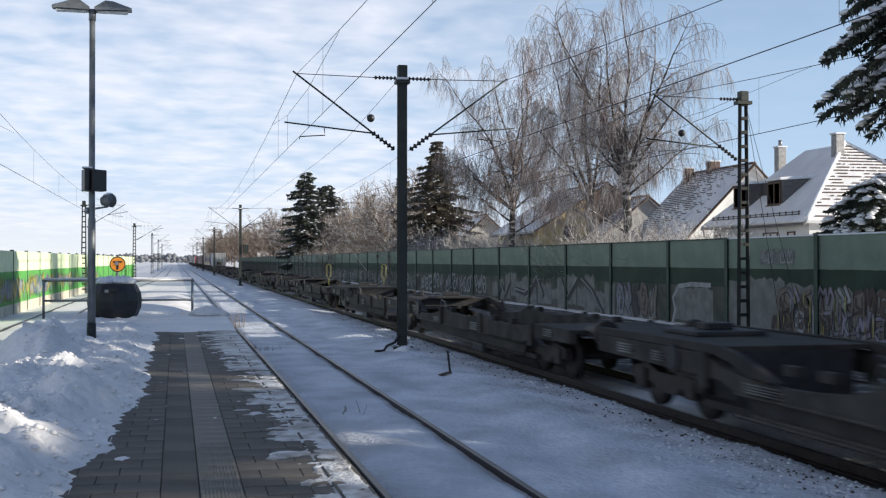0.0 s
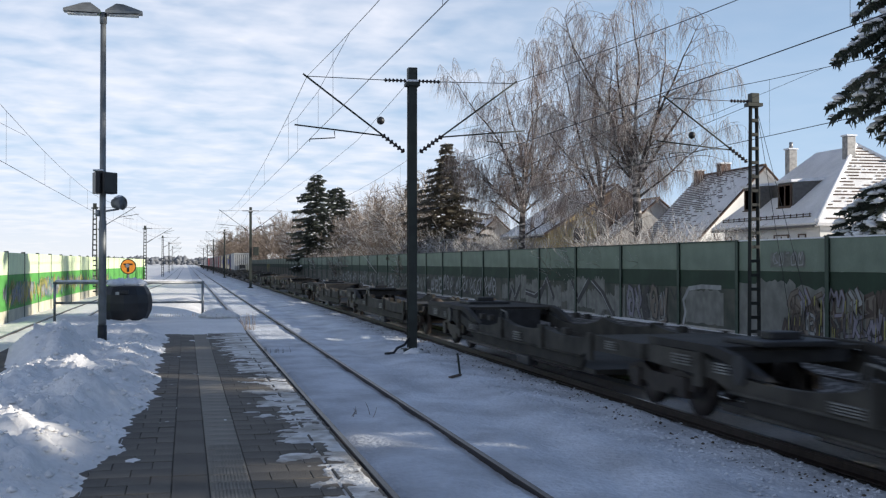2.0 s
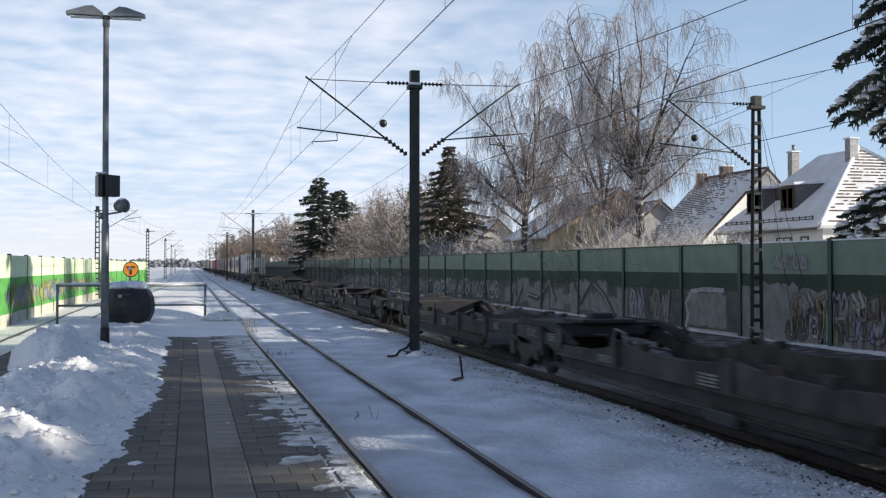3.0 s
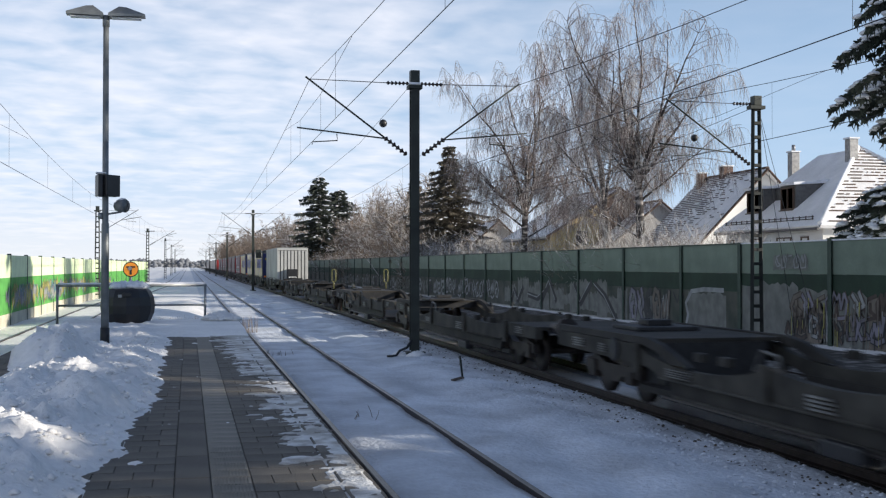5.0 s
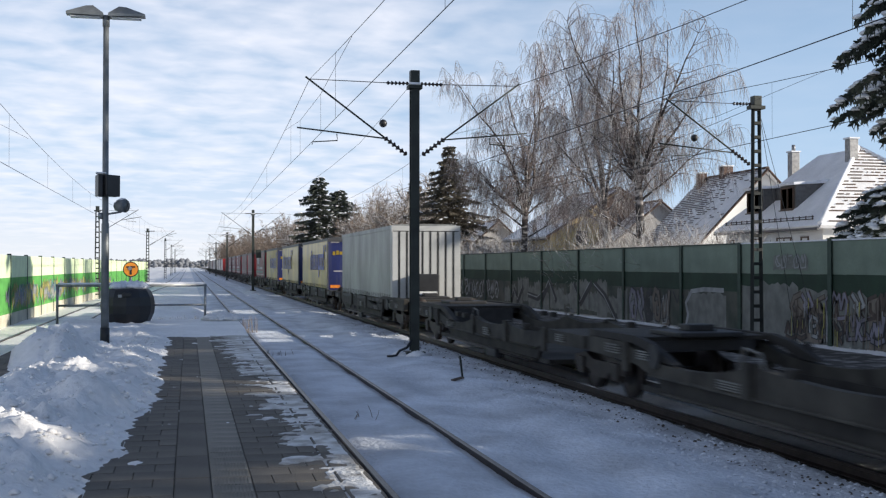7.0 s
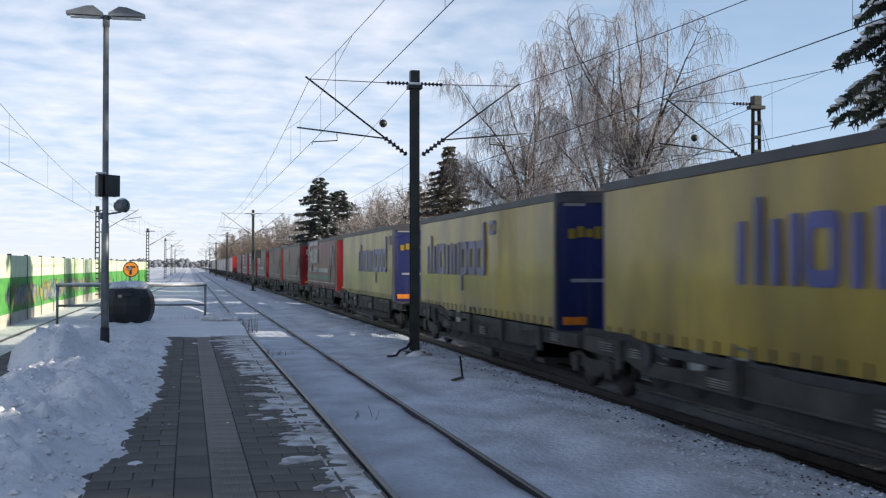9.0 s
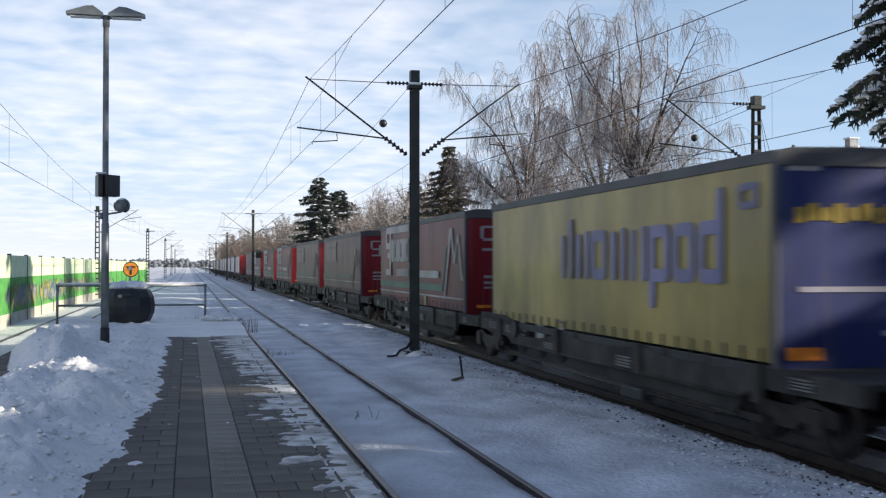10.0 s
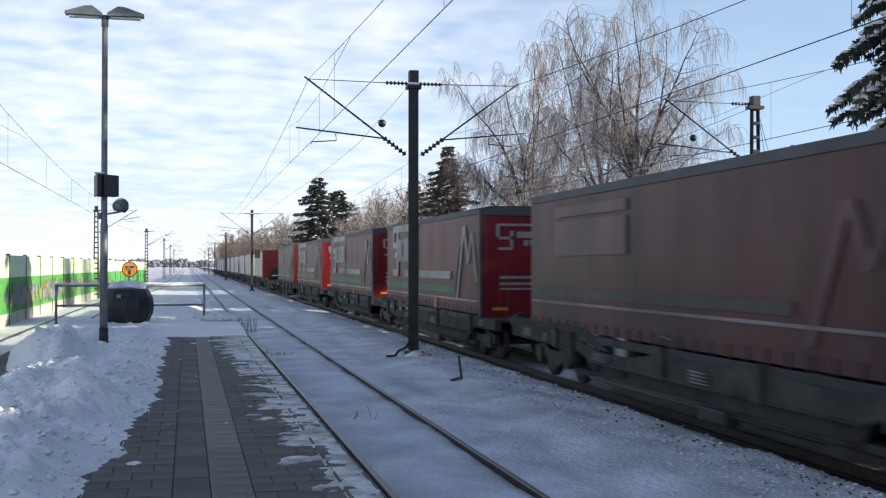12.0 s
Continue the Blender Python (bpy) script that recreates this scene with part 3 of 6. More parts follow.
def bogie(parent, y):
    bm = bmesh.new()
    for s in (-1, 1):
        x0, x1 = sorted((s * 0.92, s * 1.05))
        prism(bm, [(y - 1.3, 0.42), (y - 1.3, 0.62), (y - 0.7, 0.72), (y - 0.3, 0.60), (y + 0.3, 0.60), (y + 0.7, 0.72), (y + 1.3, 0.62), (y + 1.3, 0.42), (y + 0.55, 0.42), (y + 0.35, 0.30), (y - 0.35, 0.30), (y - 0.55, 0.42)], 0, x0, x1)
        for d in (-0.9, 0.9):
            box(bm, x0 - 0.02 + 0.03 * s, x1 + 0.02 + 0.03 * s, y + d - 0.17, y + d + 0.17, 0.30, 0.62, bevel=0.02)
    box(bm, -0.92, 0.92, y - 0.25, y + 0.25, 0.45, 0.75)
    b = part("bogie", bm, WHEEL_STEEL, parent, "dark steel bogie")
    for d in (-0.9, 0.9):
        wheelset(b, y + d)


def wagon_half(w, y0, y1, rear, R):
    """One pocket of a wagon from y0 to y1, with its raised deck of length R at the rear or the front end."""
    e, g = (y1, -1) if rear else (y0, 1)

    def yy(d):
        return e + g * d

    def span(a_, b_):
        return tuple(sorted((yy(a_), yy(b_))))
    ln = y1 - y0
    for s in (-1, 1):
        x0, x1 = sorted((s * 1.16, s * 1.30))
        # its upper edge dips between the posts, deepest beside the deck's end
        a_ = min(R, 4.4) - 0.4
        posts = [a_, a_ + 4.4, (a_ + 4.4 + ln - 2.2) / 2, ln - 2.2]
        m_ = []
        for j in range(3):
            for i in range(8):
                u = i / 8
                m_.append((posts[j] + (posts[j + 1] - posts[j]) * u, 1.06 - (0.26 if j == 0 else 0.12) * math.sin(math.pi * u) ** 0.7))
        beam = [(0, 0.80), (0, 1.08), (a_ - 0.3, 1.07)] + m_ + [(ln - 2.2, 1.06), (ln, 1.05), (ln, 0.80), (ln - 2.4, 0.78), (ln - 3.0, 0.60), (a_ + 1.1, 0.60), (a_ + 0.5, 0.74)]
        part("side_beam", P([(yy(d), z) for d, z in beam], 0, x0, x1), WAGON_DUST, w)
        chord = [(0, 1.085), (0, 1.20), (R, 1.20), (R + 0.6, 1.12), (R + 1.2, 0.96), (R + 1.6, 0.845), (R + 0.9, 0.845), (R + 0.4, 1.0), (R - 0.2, 1.085)]
        part("deck_chord", P([(yy(d), z) for d, z in chord], 0, x0 + 0.01, x1 - 0.01), WAGON, w)
        # the trough hangs darker behind the beam, with a lip along its lower edge
        ya, yb = span(a_ + 1.3, ln - 3.2)
        xi0, xi1 = sorted((s * 1.12, s * 1.20))
        part("trough_side", P([(ya - 0.25, 0.62), (yb + 0.25, 0.62), (yb, 0.34), (ya, 0.34)], 0, xi0, xi1), WAGON, w)
        part("trough_lip", T([(s * 1.21, ya, 0.345), (s * 1.21, yb, 0.345)], 0.032, 6), WAGON_DUST, w)
        part("beam_ledge", T([(s * 1.305, ya - 0.3, 0.615), (s * 1.305, yb + 0.3, 0.615)], 0.026, 6), WAGON_DUST, w)
        for d in (a_ + 0.1, a_ + 4.35, (a_ + ln + 2.2) / 2, ln - 2.3):
            yb = yy(d)
            xx0, xx1 = sorted((s * 1.30, s * 1.37))
            part("stanchion", P([(yb - 0.13, 0.60), (yb + 0.13, 0.60), (yb + 0.10, 1.09), (yb - 0.10, 1.09)], 0, xx0, xx1), WAGON_DUST, w)
        xa, xb = sorted((s * 1.305, s * 1.345))
        for d, l, za, zb in ((1.0, 0.6, 0.86, 1.03), (2.4, 0.4, 0.84, 1.0), (5.3, 0.9, 0.66, 0.80), (9.4, 0.6, 0.66, 0.86), (ln - 1.5, 0.5, 0.86, 1.02)):
            ya, yb = span(d, d + l)
            bm = bmesh.new()
            for r in range(4):
                zz = za + (zb - za) * r / 4
                box(bm, xa, xb, ya + 0.05 * (r % 2), yb, zz, zz + (zb - za) * 0.13)
            part("data_panel", bm, WAGON_LIGHT, w, "rows of pale lettering, unreadable")
        for d in (6.2, 7.0, 11.2, 12.6):
            ya, yb = span(d, d + 0.25)
            part("grapple_pad", B(x0, x1, ya, yb, 0.96, 1.09, bevel=0.02), WAGON, w)
        part("hand_rail", T([(s * 1.27, yy(a_ + 4.7), 1.0), (s * 1.27, yy(a_ + 4.6), 1.22), (s * 1.27, yy(a_ + 4.2), 1.26), (s * 1.27, yy(a_ + 4.0), 0.98)], 0.022), WAGON_LIGHT, w)
        # brake gear hung along the frame
        part("brake_rod", T([(s * 1.22, yy(4.9), 0.30), (s * 1.22, yy(ln - 3.6), 0.30)], 0.03), WHEEL_STEEL, w)
        part("brake_wheel", T([(s * 1.31, yy(3.1), 0.93), (s * 1.35, yy(3.1), 0.93)], [0.2, 0.2], 14), CHASSIS, w, "dark round brake hand wheel")
        ya, yb = span(9.6, 10.5)
        part("gear_box", B(x0 - 0.03, x1 + 0.05, ya, yb, 0.16, 0.36, bevel=0.03), CHASSIS, w)
    part("air_tank", T([(0.55, yy(5.6), 0.24), (0.55, yy(5.7), 0.24), (0.55, yy(7.3), 0.24), (0.55, yy(7.4), 0.24)], [0.08, 0.15, 0.15, 0.08], 12), CHASSIS, w)
    ya, yb = span(0.0, R - 0.1)
    part("end_deck", B(-1.16, 1.16, ya, yb, 1.10, 1.17), WAGON, w)
    ya, yb = span(R - 1.0, R - 0.1)
    part("centre_sill", B(-0.9, 0.9, ya, yb, 0.40 if R > 3 else 0.93, 1.098), CHASSIS, w)
    ya, yb = span(ln - 2.3, ln)
    part("middle_deck", B(-1.16, 1.16, ya, yb, 0.98, 1.05), WAGON, w)
    ya, yb = span(3.8 if R > 3 else 2.2, ln - 2.5)
    part("pocket_floor", B(-1.16, 1.16, ya, yb, 0.30, 0.40), WAGON, w)
    ya, yb = span(1.2, 2.4)
    bm = B(-0.6, 0.6, ya, yb, 1.17, 1.25, bevel=0.02)
    box(bm, -0.25, 0.25, (ya + yb) / 2 - 0.2, (ya + yb) / 2 + 0.2, 1.25, 1.36, bevel=0.02)
    part("kingpin_support", bm, CHASSIS, w)
    for d in (R - 0.6, 12.2):
        ya, yb = span(d, d + 0.25)
        part("cross_member", B(-1.16, 1.16, ya, yb, 0.62 if d > 10 else 0.95, 0.8 if d > 10 else 1.095), CHASSIS, w)


def wagon_ends(w, length):
    for y, s in ((0.0, 1), (length, -1)):
        for x in (-0.875, 0.875):
            bm = T([(x, y, 1.04), (x, y + s * 0.09, 1.04), (x, y + s * 0.1, 1.04), (x, y + s * 0.8, 1.04)], [0.23, 0.23, 0.1, 0.1], 12)
            part("buffer", bm, WHEEL_STEEL, w)
        part("coupling", T([(0, y, 0.98), (0, y + s * 0.9, 1.0)], 0.06), WHEEL_STEEL, w)


def pocket_wagon():
    w = thing("pocket_wagon", Matrix(), "dark articulated pocket wagon with low side frames and three bogies", "freight wagon", "wagons of the freight train")
    half = PERIOD / 2
    for y in (3.0, half, PERIOD - 3.0):
        bogie(w, y)
    wagon_half(w, 0.75, half - 0.15, True, 2.2)
    wagon_half(w, half + 0.15, PERIOD - 0.75, True, 4.4)
    wagon_ends(w, PERIOD)
    return w


def grips(w, front, rear):
    """Yellow hand grip frames on a wagon's corners."""
    for x, y in ([(-1.2, 0.9)] if front else []) + ([(1.2, PERIOD - 0.9)] if rear else []):
        pts = [(x, y, 1.15), (x, y, 1.52), (x - 0.1, y, 1.56), (x - 0.1, y, 2.1), (x - 0.05, y, 2.15), (x + 0.05, y, 2.15), (x + 0.1, y, 2.1), (x + 0.1, y, 1.56), (x, y, 1.52)]
        part("grip_frame", T(pts, 0.024, 6), GRIP_YELLOW, w, "yellow tubular hand grip frame")


def single_wagon(length):
    w = thing("pocket_wagon", Matrix(), "short dark pocket wagon with two bogies under a white trailer", "freight wagon", "wagons of the freight train")
    for y in (3.0, length - 3.0):
        bogie(w, y)
    wagon_half(w, 0.75, length - 0.75, False, 4.4)
    wagon_ends(w, length)
    return w


TZ0, TZ1, TL, TW = 1.0, 3.84, 13.75, 1.275


def trailer(label, side, front, roof=TARP_GREY, skirt=None, ribs=0, cargo_doors=False):
    """A curtain-sided semi-trailer standing in a pocket wagon; y runs from its front end back."""
    t = thing("semi_trailer", Matrix(), label, "semi-trailer", "trailers on the freight train")
    bm = bmesh.new()
    n = 28
    # curtains sag a little between the posts
    for s in (-1, 1):
        rows = []
        for j in range(6):
            z = TZ0 + 0.12 + (TZ1 - 0.16 - TZ0 - 0.12) * j / 5
            rows.append([bm.verts.new((s * (TW - 0.012 + 0.016 * math.sin(i * 1.57) * math.sin(math.pi * j / 5) + 0.012 * noise.noise(Vector((i * 0.7, j * 0.9, s))) ), 0.1 + (TL - 0.2) * i / n, z)) for i in range(n + 1)])
        for a, b in zip(rows, rows[1:]):
            for i in range(n):
                bm.faces.new((a[i], a[i + 1], b[i + 1], b[i]) if s > 0 else (a[i], b[i], b[i + 1], a[i + 1])).smooth = True
    part("curtain_side", bm, side, t)
    bm = bmesh.new()
    box(bm, -TW + 0.02, TW - 0.02, 0.0, 0.1, TZ0, TZ1 - 0.1, bevel=0.02)
    part("front_wall", bm, GROOVE_SHADE if cargo_doors else front, t)
    for s in (-1, 1):
        x0, x1 = sorted((s * (TW - 0.05), s * (TW + 0.014)))
        part("corner_post", B(x0, x1, -0.03, 0.10, TZ0, TZ1 - 0.03, bevel=0.012), front if cargo_doors else roof, t)
    part("header_rail", B(-TW + 0.05, TW - 0.05, -0.035, 0.0, TZ1 - 0.22, TZ1 - 0.04, bevel=0.012), front if cargo_doors else roof, t)
    part("rear_door", B(-TW + 0.02, -0.01, TL - 0.1, TL, TZ0, TZ1 - 0.1, bevel=0.02), front, t)
    part("rear_door", B(0.01, TW - 0.02, TL - 0.1, TL, TZ0, TZ1 - 0.1, bevel=0.02), front, t)
    for s in (-1, 1):
        x0, x1 = sorted((s * (TW - 0.06), s * (TW + 0.01)))
        part("roof_rail", B(x0, x1, 0, TL, TZ1 - 0.18, TZ1 - 0.02, bevel=0.015), roof, t)
    bm = bmesh.new()
    prism(bm, [(-TW + 0.02, TZ1 - 0.04), (TW - 0.02, TZ1 - 0.04), (TW - 0.25, TZ1 + 0.02), (0, TZ1 + 0.04), (-TW + 0.25, TZ1 + 0.02)], 1, 0.0, TL)
    part("roof", bm, roof, t)
    for s in (-1, 1):
        x0, x1 = sorted((s * (TW - 0.05), s * (TW + 0.012)))
        part("side_rail", B(x0, x1, 0.02, TL - 0.02, TZ0 - 0.06, TZ0 + 0.08, bevel=0.01), skirt or CHASSIS, t)
    st = None
    for i in range(26):
        m = pose(0, 0.35 + i * (TL - 0.7) / 25, 0)
        if st is None:
            st = part("strap", B(-TW - 0.016, -TW - 0.004, -0.02, 0.02, TZ0 - 0.04, TZ0 + 0.30), CHASSIS, t)
            st.matrix_basis = m
        else:
            same("strap", st, m, t)
    bm = bmesh.new()
    for s in (-1, 1):
        box(bm, s * 0.5 - 0.08, s * 0.5 + 0.08, 0.6, TL - 0.2, TZ0 - 0.35, TZ0 - 0.06)
    box(bm, -1.0, 1.0, 2.6, 2.9, 0.62, TZ0 - 0.1)
    part("chassis", bm, CHASSIS, t)
    for y in (8.6, 9.95, 11.3):
        for s in (-1, 1):
            bm = T([(s * 0.95, y, 0.92), (s * 0.96, y, 0.92), (s * 1.22, y, 0.92), (s * 1.24, y, 0.92)], [0.38, 0.5, 0.5, 0.36], 18)
            wh = part("wheel", bm, RUBBER, t, "black road wheel")
            part("rim", T([(s * 1.238, y, 0.92), (s * 1.25, y, 0.92)], [0.28, 0.24], 14), ALU, wh)
    if cargo_doors:
        for i in range(9):
            x = -TW + 0.12 + i * (2 * TW - 0.24) / 8
            part("front_rib", B(x - 0.10, x + 0.10, -0.09, 0.0, TZ0 + 0.05, TZ1 - 0.25), front, t)
        bm = bmesh.new()
        box(bm, -0.45, 0.40, -0.55, -0.05, TZ0 + 0.12, TZ0 + 1.05, bevel=0.05)
        part("cooling_unit", bm, BLACK_PLASTIC, t, "black cooling unit")
        part("unit_plate", B(-0.35, 0.3, -0.565, -0.551, TZ0 + 0.3, TZ0 + 0.42), PORCELAIN, t, "pale plate on the unit")
    return t


def block(t, y0, y1, z0, z1, mat, hole=0.0, slant=0.0):
    """A flat painted block on the side towards the platform, with or without an opening; y counts from the front end."""
    x = -TW - 0.022
    bm = bmesh.new()
    n, r = 16, 0.35

    def ring(a, b, c, d, xx):
        out = []
        for i in range(n):
            u = 2 * math.pi * (i + 0.5) / n
            cx, cz = math.copysign(abs(math.cos(u)) ** r, math.cos(u)), math.copysign(abs(math.sin(u)) ** r, math.sin(u))
            z = (c + d) / 2 + cz * (d - c) / 2
            out.append(bm.verts.new((xx, (a + b) / 2 + cx * (b - a) / 2 + slant * (z - z0), z)))
        return out
    o1, o0 = ring(y0, y1, z0, z1, x), ring(y0, y1, z0, z1, x + 0.016)
    for i in range(n):
        bm.faces.new((o1[i], o1[(i + 1) % n], o0[(i + 1) % n], o0[i]))
    if hole:
        i1 = ring(y0 + hole, y1 - hole, z0 + hole, z1 - hole, x)
        for i in range(n):
            bm.faces.new((o1[i], i1[i], i1[(i + 1) % n], o1[(i + 1) % n]))
    else:
        bm.faces.new(o1)
    bmesh.ops.recalc_face_normals(bm, faces=bm.faces[:])
    return part("painted_block", bm, mat, t)


def blue_blocks(t, y0, mat):
    """The row of eight tall rounded blue shapes; y0: its end towards the trailer's front."""
    k = 0.9
    for i, (up, down, ringed) in enumerate(((1.35, 0, 1), (0.9, 0, 1), (0.9, -0.42, 1), (0.9, 0, 0), (0.9, 0, 0), (0.9, 0, 1), (0.9, 0, 0), (1.15, 0, 0))):
        a = y0 + i * k
        if ringed:
            block(t, a, a + 0.78, 2.1, 3.0, mat, 0.2)
        else:
            block(t, a, a + 0.22, 2.1, 3.0, mat)
            block(t, a + 0.46, a + 0.68, 2.1, 2.95, mat)
        if up > 1:
            block(t, a, a + 0.21, 2.1, 2.1 + up, mat)
        if down < 0:
            block(t, a + 0.57, a + 0.78, 2.1 + down, 3.0, mat)
    block(t, y0 - 1.0, y0 - 0.45, 3.1, 3.45, mat, 0.1)


def bar(t, y0, y1, z0, z1, mat):
    part("painted_bar", B(-TW - 0.021, -TW - 0.012, y0, y1, z0, z1), mat, t)


def slope(t, a, b, w, mat):
    """A slanted painted bar from a to b (y, z)."""
    (ya, za), (yb, zb) = a, b
    part("painted_bar", P([(ya - w / 2, za), (ya + w / 2, za), (yb + w / 2, zb), (yb - w / 2, zb)], 0, -TW - 0.021, -TW - 0.012), mat, t)


def red_livery(t, logo, hook):
    if not logo:
        # faint lettering, only a little lighter than the curtain
        bar(t, 8.2, 12.0, 3.30, 3.50, GHOST_INK)
        bar(t, 8.2, 12.0, 2.55, 3.22, GHOST_INK)
        for a, b in (((2.45, 1.4), (1.65, 3.1)), ((1.2, 2.3), (1.6, 3.1)), ((1.2, 2.3), (0.8, 3.0)), ((0.25, 1.95), (0.75, 3.0))):
            slope(t, a, b, 0.2, GHOST_INK)
        bar(t, 2.8, TL - 0.15, 1.74, 1.92, GHOST_TEAL)
    if logo:
        # a pale hooked sign round a row of blocks, a smaller row below, a long thin bar, a peak sign and a stripe
        bar(t, 7.9, 12.0, 3.50, 3.74, WHITE_INK)
        block(t, 11.3, 12.35, 2.95, 3.74, WHITE_INK, 0.22)
        bar(t, 11.35, 11.62, 2.0, 3.3, WHITE_INK)
        bar(t, 11.5, 12.35, 2.0, 2.22, WHITE_INK)
        bar(t, 11.4, 12.0, 2.62, 2.82, WHITE_INK)
        for i in range(6):
            a = 7.95 + i * 0.56
            block(t, a, a + 0.5, 2.48, 3.28, WHITE_INK, 0.0 if i % 2 else 0.16)
        for i in range(9):
            bar(t, 7.95 + i * 0.25, 8.13 + i * 0.25, 1.98, 2.24, WHITE_INK)
        bar(t, 3.2, 7.6, 1.98, 2.20, WHITE_INK)
        for a, b in (((2.45, 1.4), (1.65, 3.4)), ((1.2, 2.4), (1.6, 3.4)), ((1.2, 2.4), (0.8, 3.2)), ((0.25, 1.95), (0.75, 3.2))):
            slope(t, a, b, 0.2, WHITE_INK)
        bar(t, 2.8, TL - 0.15, 1.60, 1.80, TEAL_INK)
        slope(t, (2.75, 1.60), (2.2, 2.9), 0.16, TEAL_INK)
        part("painted_bar", B(-TW - 0.026, -TW - 0.005, 5.0, 5.32, 1.12, 1.44), GRIP_YELLOW, t, "small yellow plate")
    zl = 1.42 if logo else 1.60
    bar(t, 0.15, TL - 0.15, zl, zl + 0.05, WHITE_INK if logo else DULL_LINE)
    if hook:
        def fb(x0, x1, z0, z1, mat=WHITE_INK):
            part("painted_bar", B(x0, x1, -0.018, 0.002, z0, z1), mat, t)
        for q in ((-0.80, 0.80, 3.36, 3.42), (-0.85, -0.76, 3.08, 3.40), (-0.78, -0.40, 3.02, 3.09), (-0.48, -0.40, 2.80, 3.24), (-0.80, -0.42, 2.75, 2.82), (-0.30, 0.75, 3.06, 3.22),
                  (-0.75, 0.15, 2.02, 2.09), (-0.75, 0.45, 1.86, 1.93), (-0.75, 0.3, 1.74, 1.79)):
            fb(*q)
        for k in range(6):
            fb(-0.12 + k * 0.16, 0.0 + k * 0.16, 2.86, 3.0)
        for xa, za, xb, zb in ((0.15, 1.45, 0.55, 2.1), (0.55, 2.1, 0.68, 1.8), (0.68, 1.8, 0.85, 2.05), (0.85, 2.05, 1.05, 1.65)):
            part("painted_bar", P([(xa - 0.05, za), (xa + 0.05, za), (xb + 0.05, zb), (xb - 0.05, zb)], 1, -0.018, 0.002), WHITE_INK, t)
        for x in (-0.95, 0.55):
            fb(x, x + 0.4, 1.22, 1.30, ORANGE)


def build_train():
    w = pocket_wagon()
    rides(w, FIRST - PERIOD)
    for k in range(0, 11):
        rides(copy_thing(w, Matrix()), FIRST + k * PERIOD)
    # the empty wagons ahead of the short one
    short = 20.2
    rides(single_wagon(short), FIRST - PERIOD - short)
    for k in range(1, 8):
        e = rides(copy_thing(w, Matrix()), FIRST - PERIOD - short - k * PERIOD)
        grips(e, k in (1, 5), k in (2, 6))
    rides(trailer("white box trailer with a ribbed front and a black cooling unit", WHITE_BODY, SUNLIT_WHITE, WHITE_BODY, cargo_doors=True), 233.4)
    y = trailer("yellow curtain-sided trailer with blue shapes and a blue front", YELLOW, BLUE)
    blue_blocks(y, 1.6, BLUE_INK)
    y2 = trailer("yellow curtain-sided trailer with blue shapes towards its rear", YELLOW, BLUE)
    blue_blocks(y2, 5.6, DULL_INK)
    y3 = trailer("dull yellow curtain-sided trailer with dull blue shapes", PALE_YELLOW, BLUE)
    blue_blocks(y3, 1.4, DULL_INK)
    for q in (y, y2, y3):
        for z0, z1, x0, x1, ink in ((3.50, 3.68, 0.35, 1.15, WHITE_INK), (3.56, 3.62, -1.1, -0.65, WHITE_INK), (2.02, 2.09, -0.95, 1.1, FADED_INK), (1.45, 1.52, 0.25, 1.1, FADED_INK)):
            part("painted_bar", B(x0, x1, -0.016, 0.002, z0, z1), ink, q)
        for i in range(11):
            x = -1.0 + i * 0.185
            part("painted_bar", B(x, x + 0.14, -0.016, 0.002, 2.93 if i % 3 else 2.9, 3.15 if i % 2 else 3.1), YELLOW, q, "dull yellow bar of lettering, unreadable")
        for x in (-1.12, 0.62):
            part("reflector_panel", B(x, x + 0.5, -0.016, 0.002, 1.16, 1.32), ORANGE, q, "orange panel")
    rides(y, FIRST - PERIOD + 2.7)
    rides(y2, FIRST - PERIOD + 19.1)
    rides(y3, FIRST + 2.7)
    g = trailer("dull red curtain-sided trailer with white shapes and a red front", MAROON, RED)
    red_livery(g, True, True)
    rides(g, FIRST + 19.2)
    h = trailer("dirty maroon curtain-sided trailer with a grey cast, faint lettering and red front", GREYRED, RED)
    red_livery(h, False, True)
    rides(h, FIRST + PERIOD + 3.0)
    rides(copy_thing(h, Matrix()), FIRST + PERIOD + 19.3)
    rides(copy_thing(g, Matrix()), FIRST + 2 * PERIOD + 2.3)
    rides(copy_thing(g, Matrix()), FIRST + 2 * PERIOD + 19.4)
    rides(copy_thing(g, Matrix()), FIRST + 3 * PERIOD + 2.3)
    rides(copy_thing(h, Matrix()), FIRST + 3 * PERIOD + 19.2)
    r = trailer("cream container with a ribbed red front and a dark unit", CREAM, RED_STEEL, cargo_doors=True)
    rides(r, FIRST + 4 * PERIOD + 17.6)
    c = trailer("plain cream curtain-sided trailer without any lettering", CREAM, CREAM)
    rides(c, FIRST + 5 * PERIOD + 2.3)
    rides(copy_thing(c, Matrix()), FIRST + 5 * PERIOD + 19.2)
    for k in range(6, 10):
        rides(copy_thing(c, Matrix()), FIRST + k * PERIOD + 2.3)
        rides(copy_thing(h if k % 2 else c, Matrix()), FIRST + k * PERIOD + 19.2)


build_train()


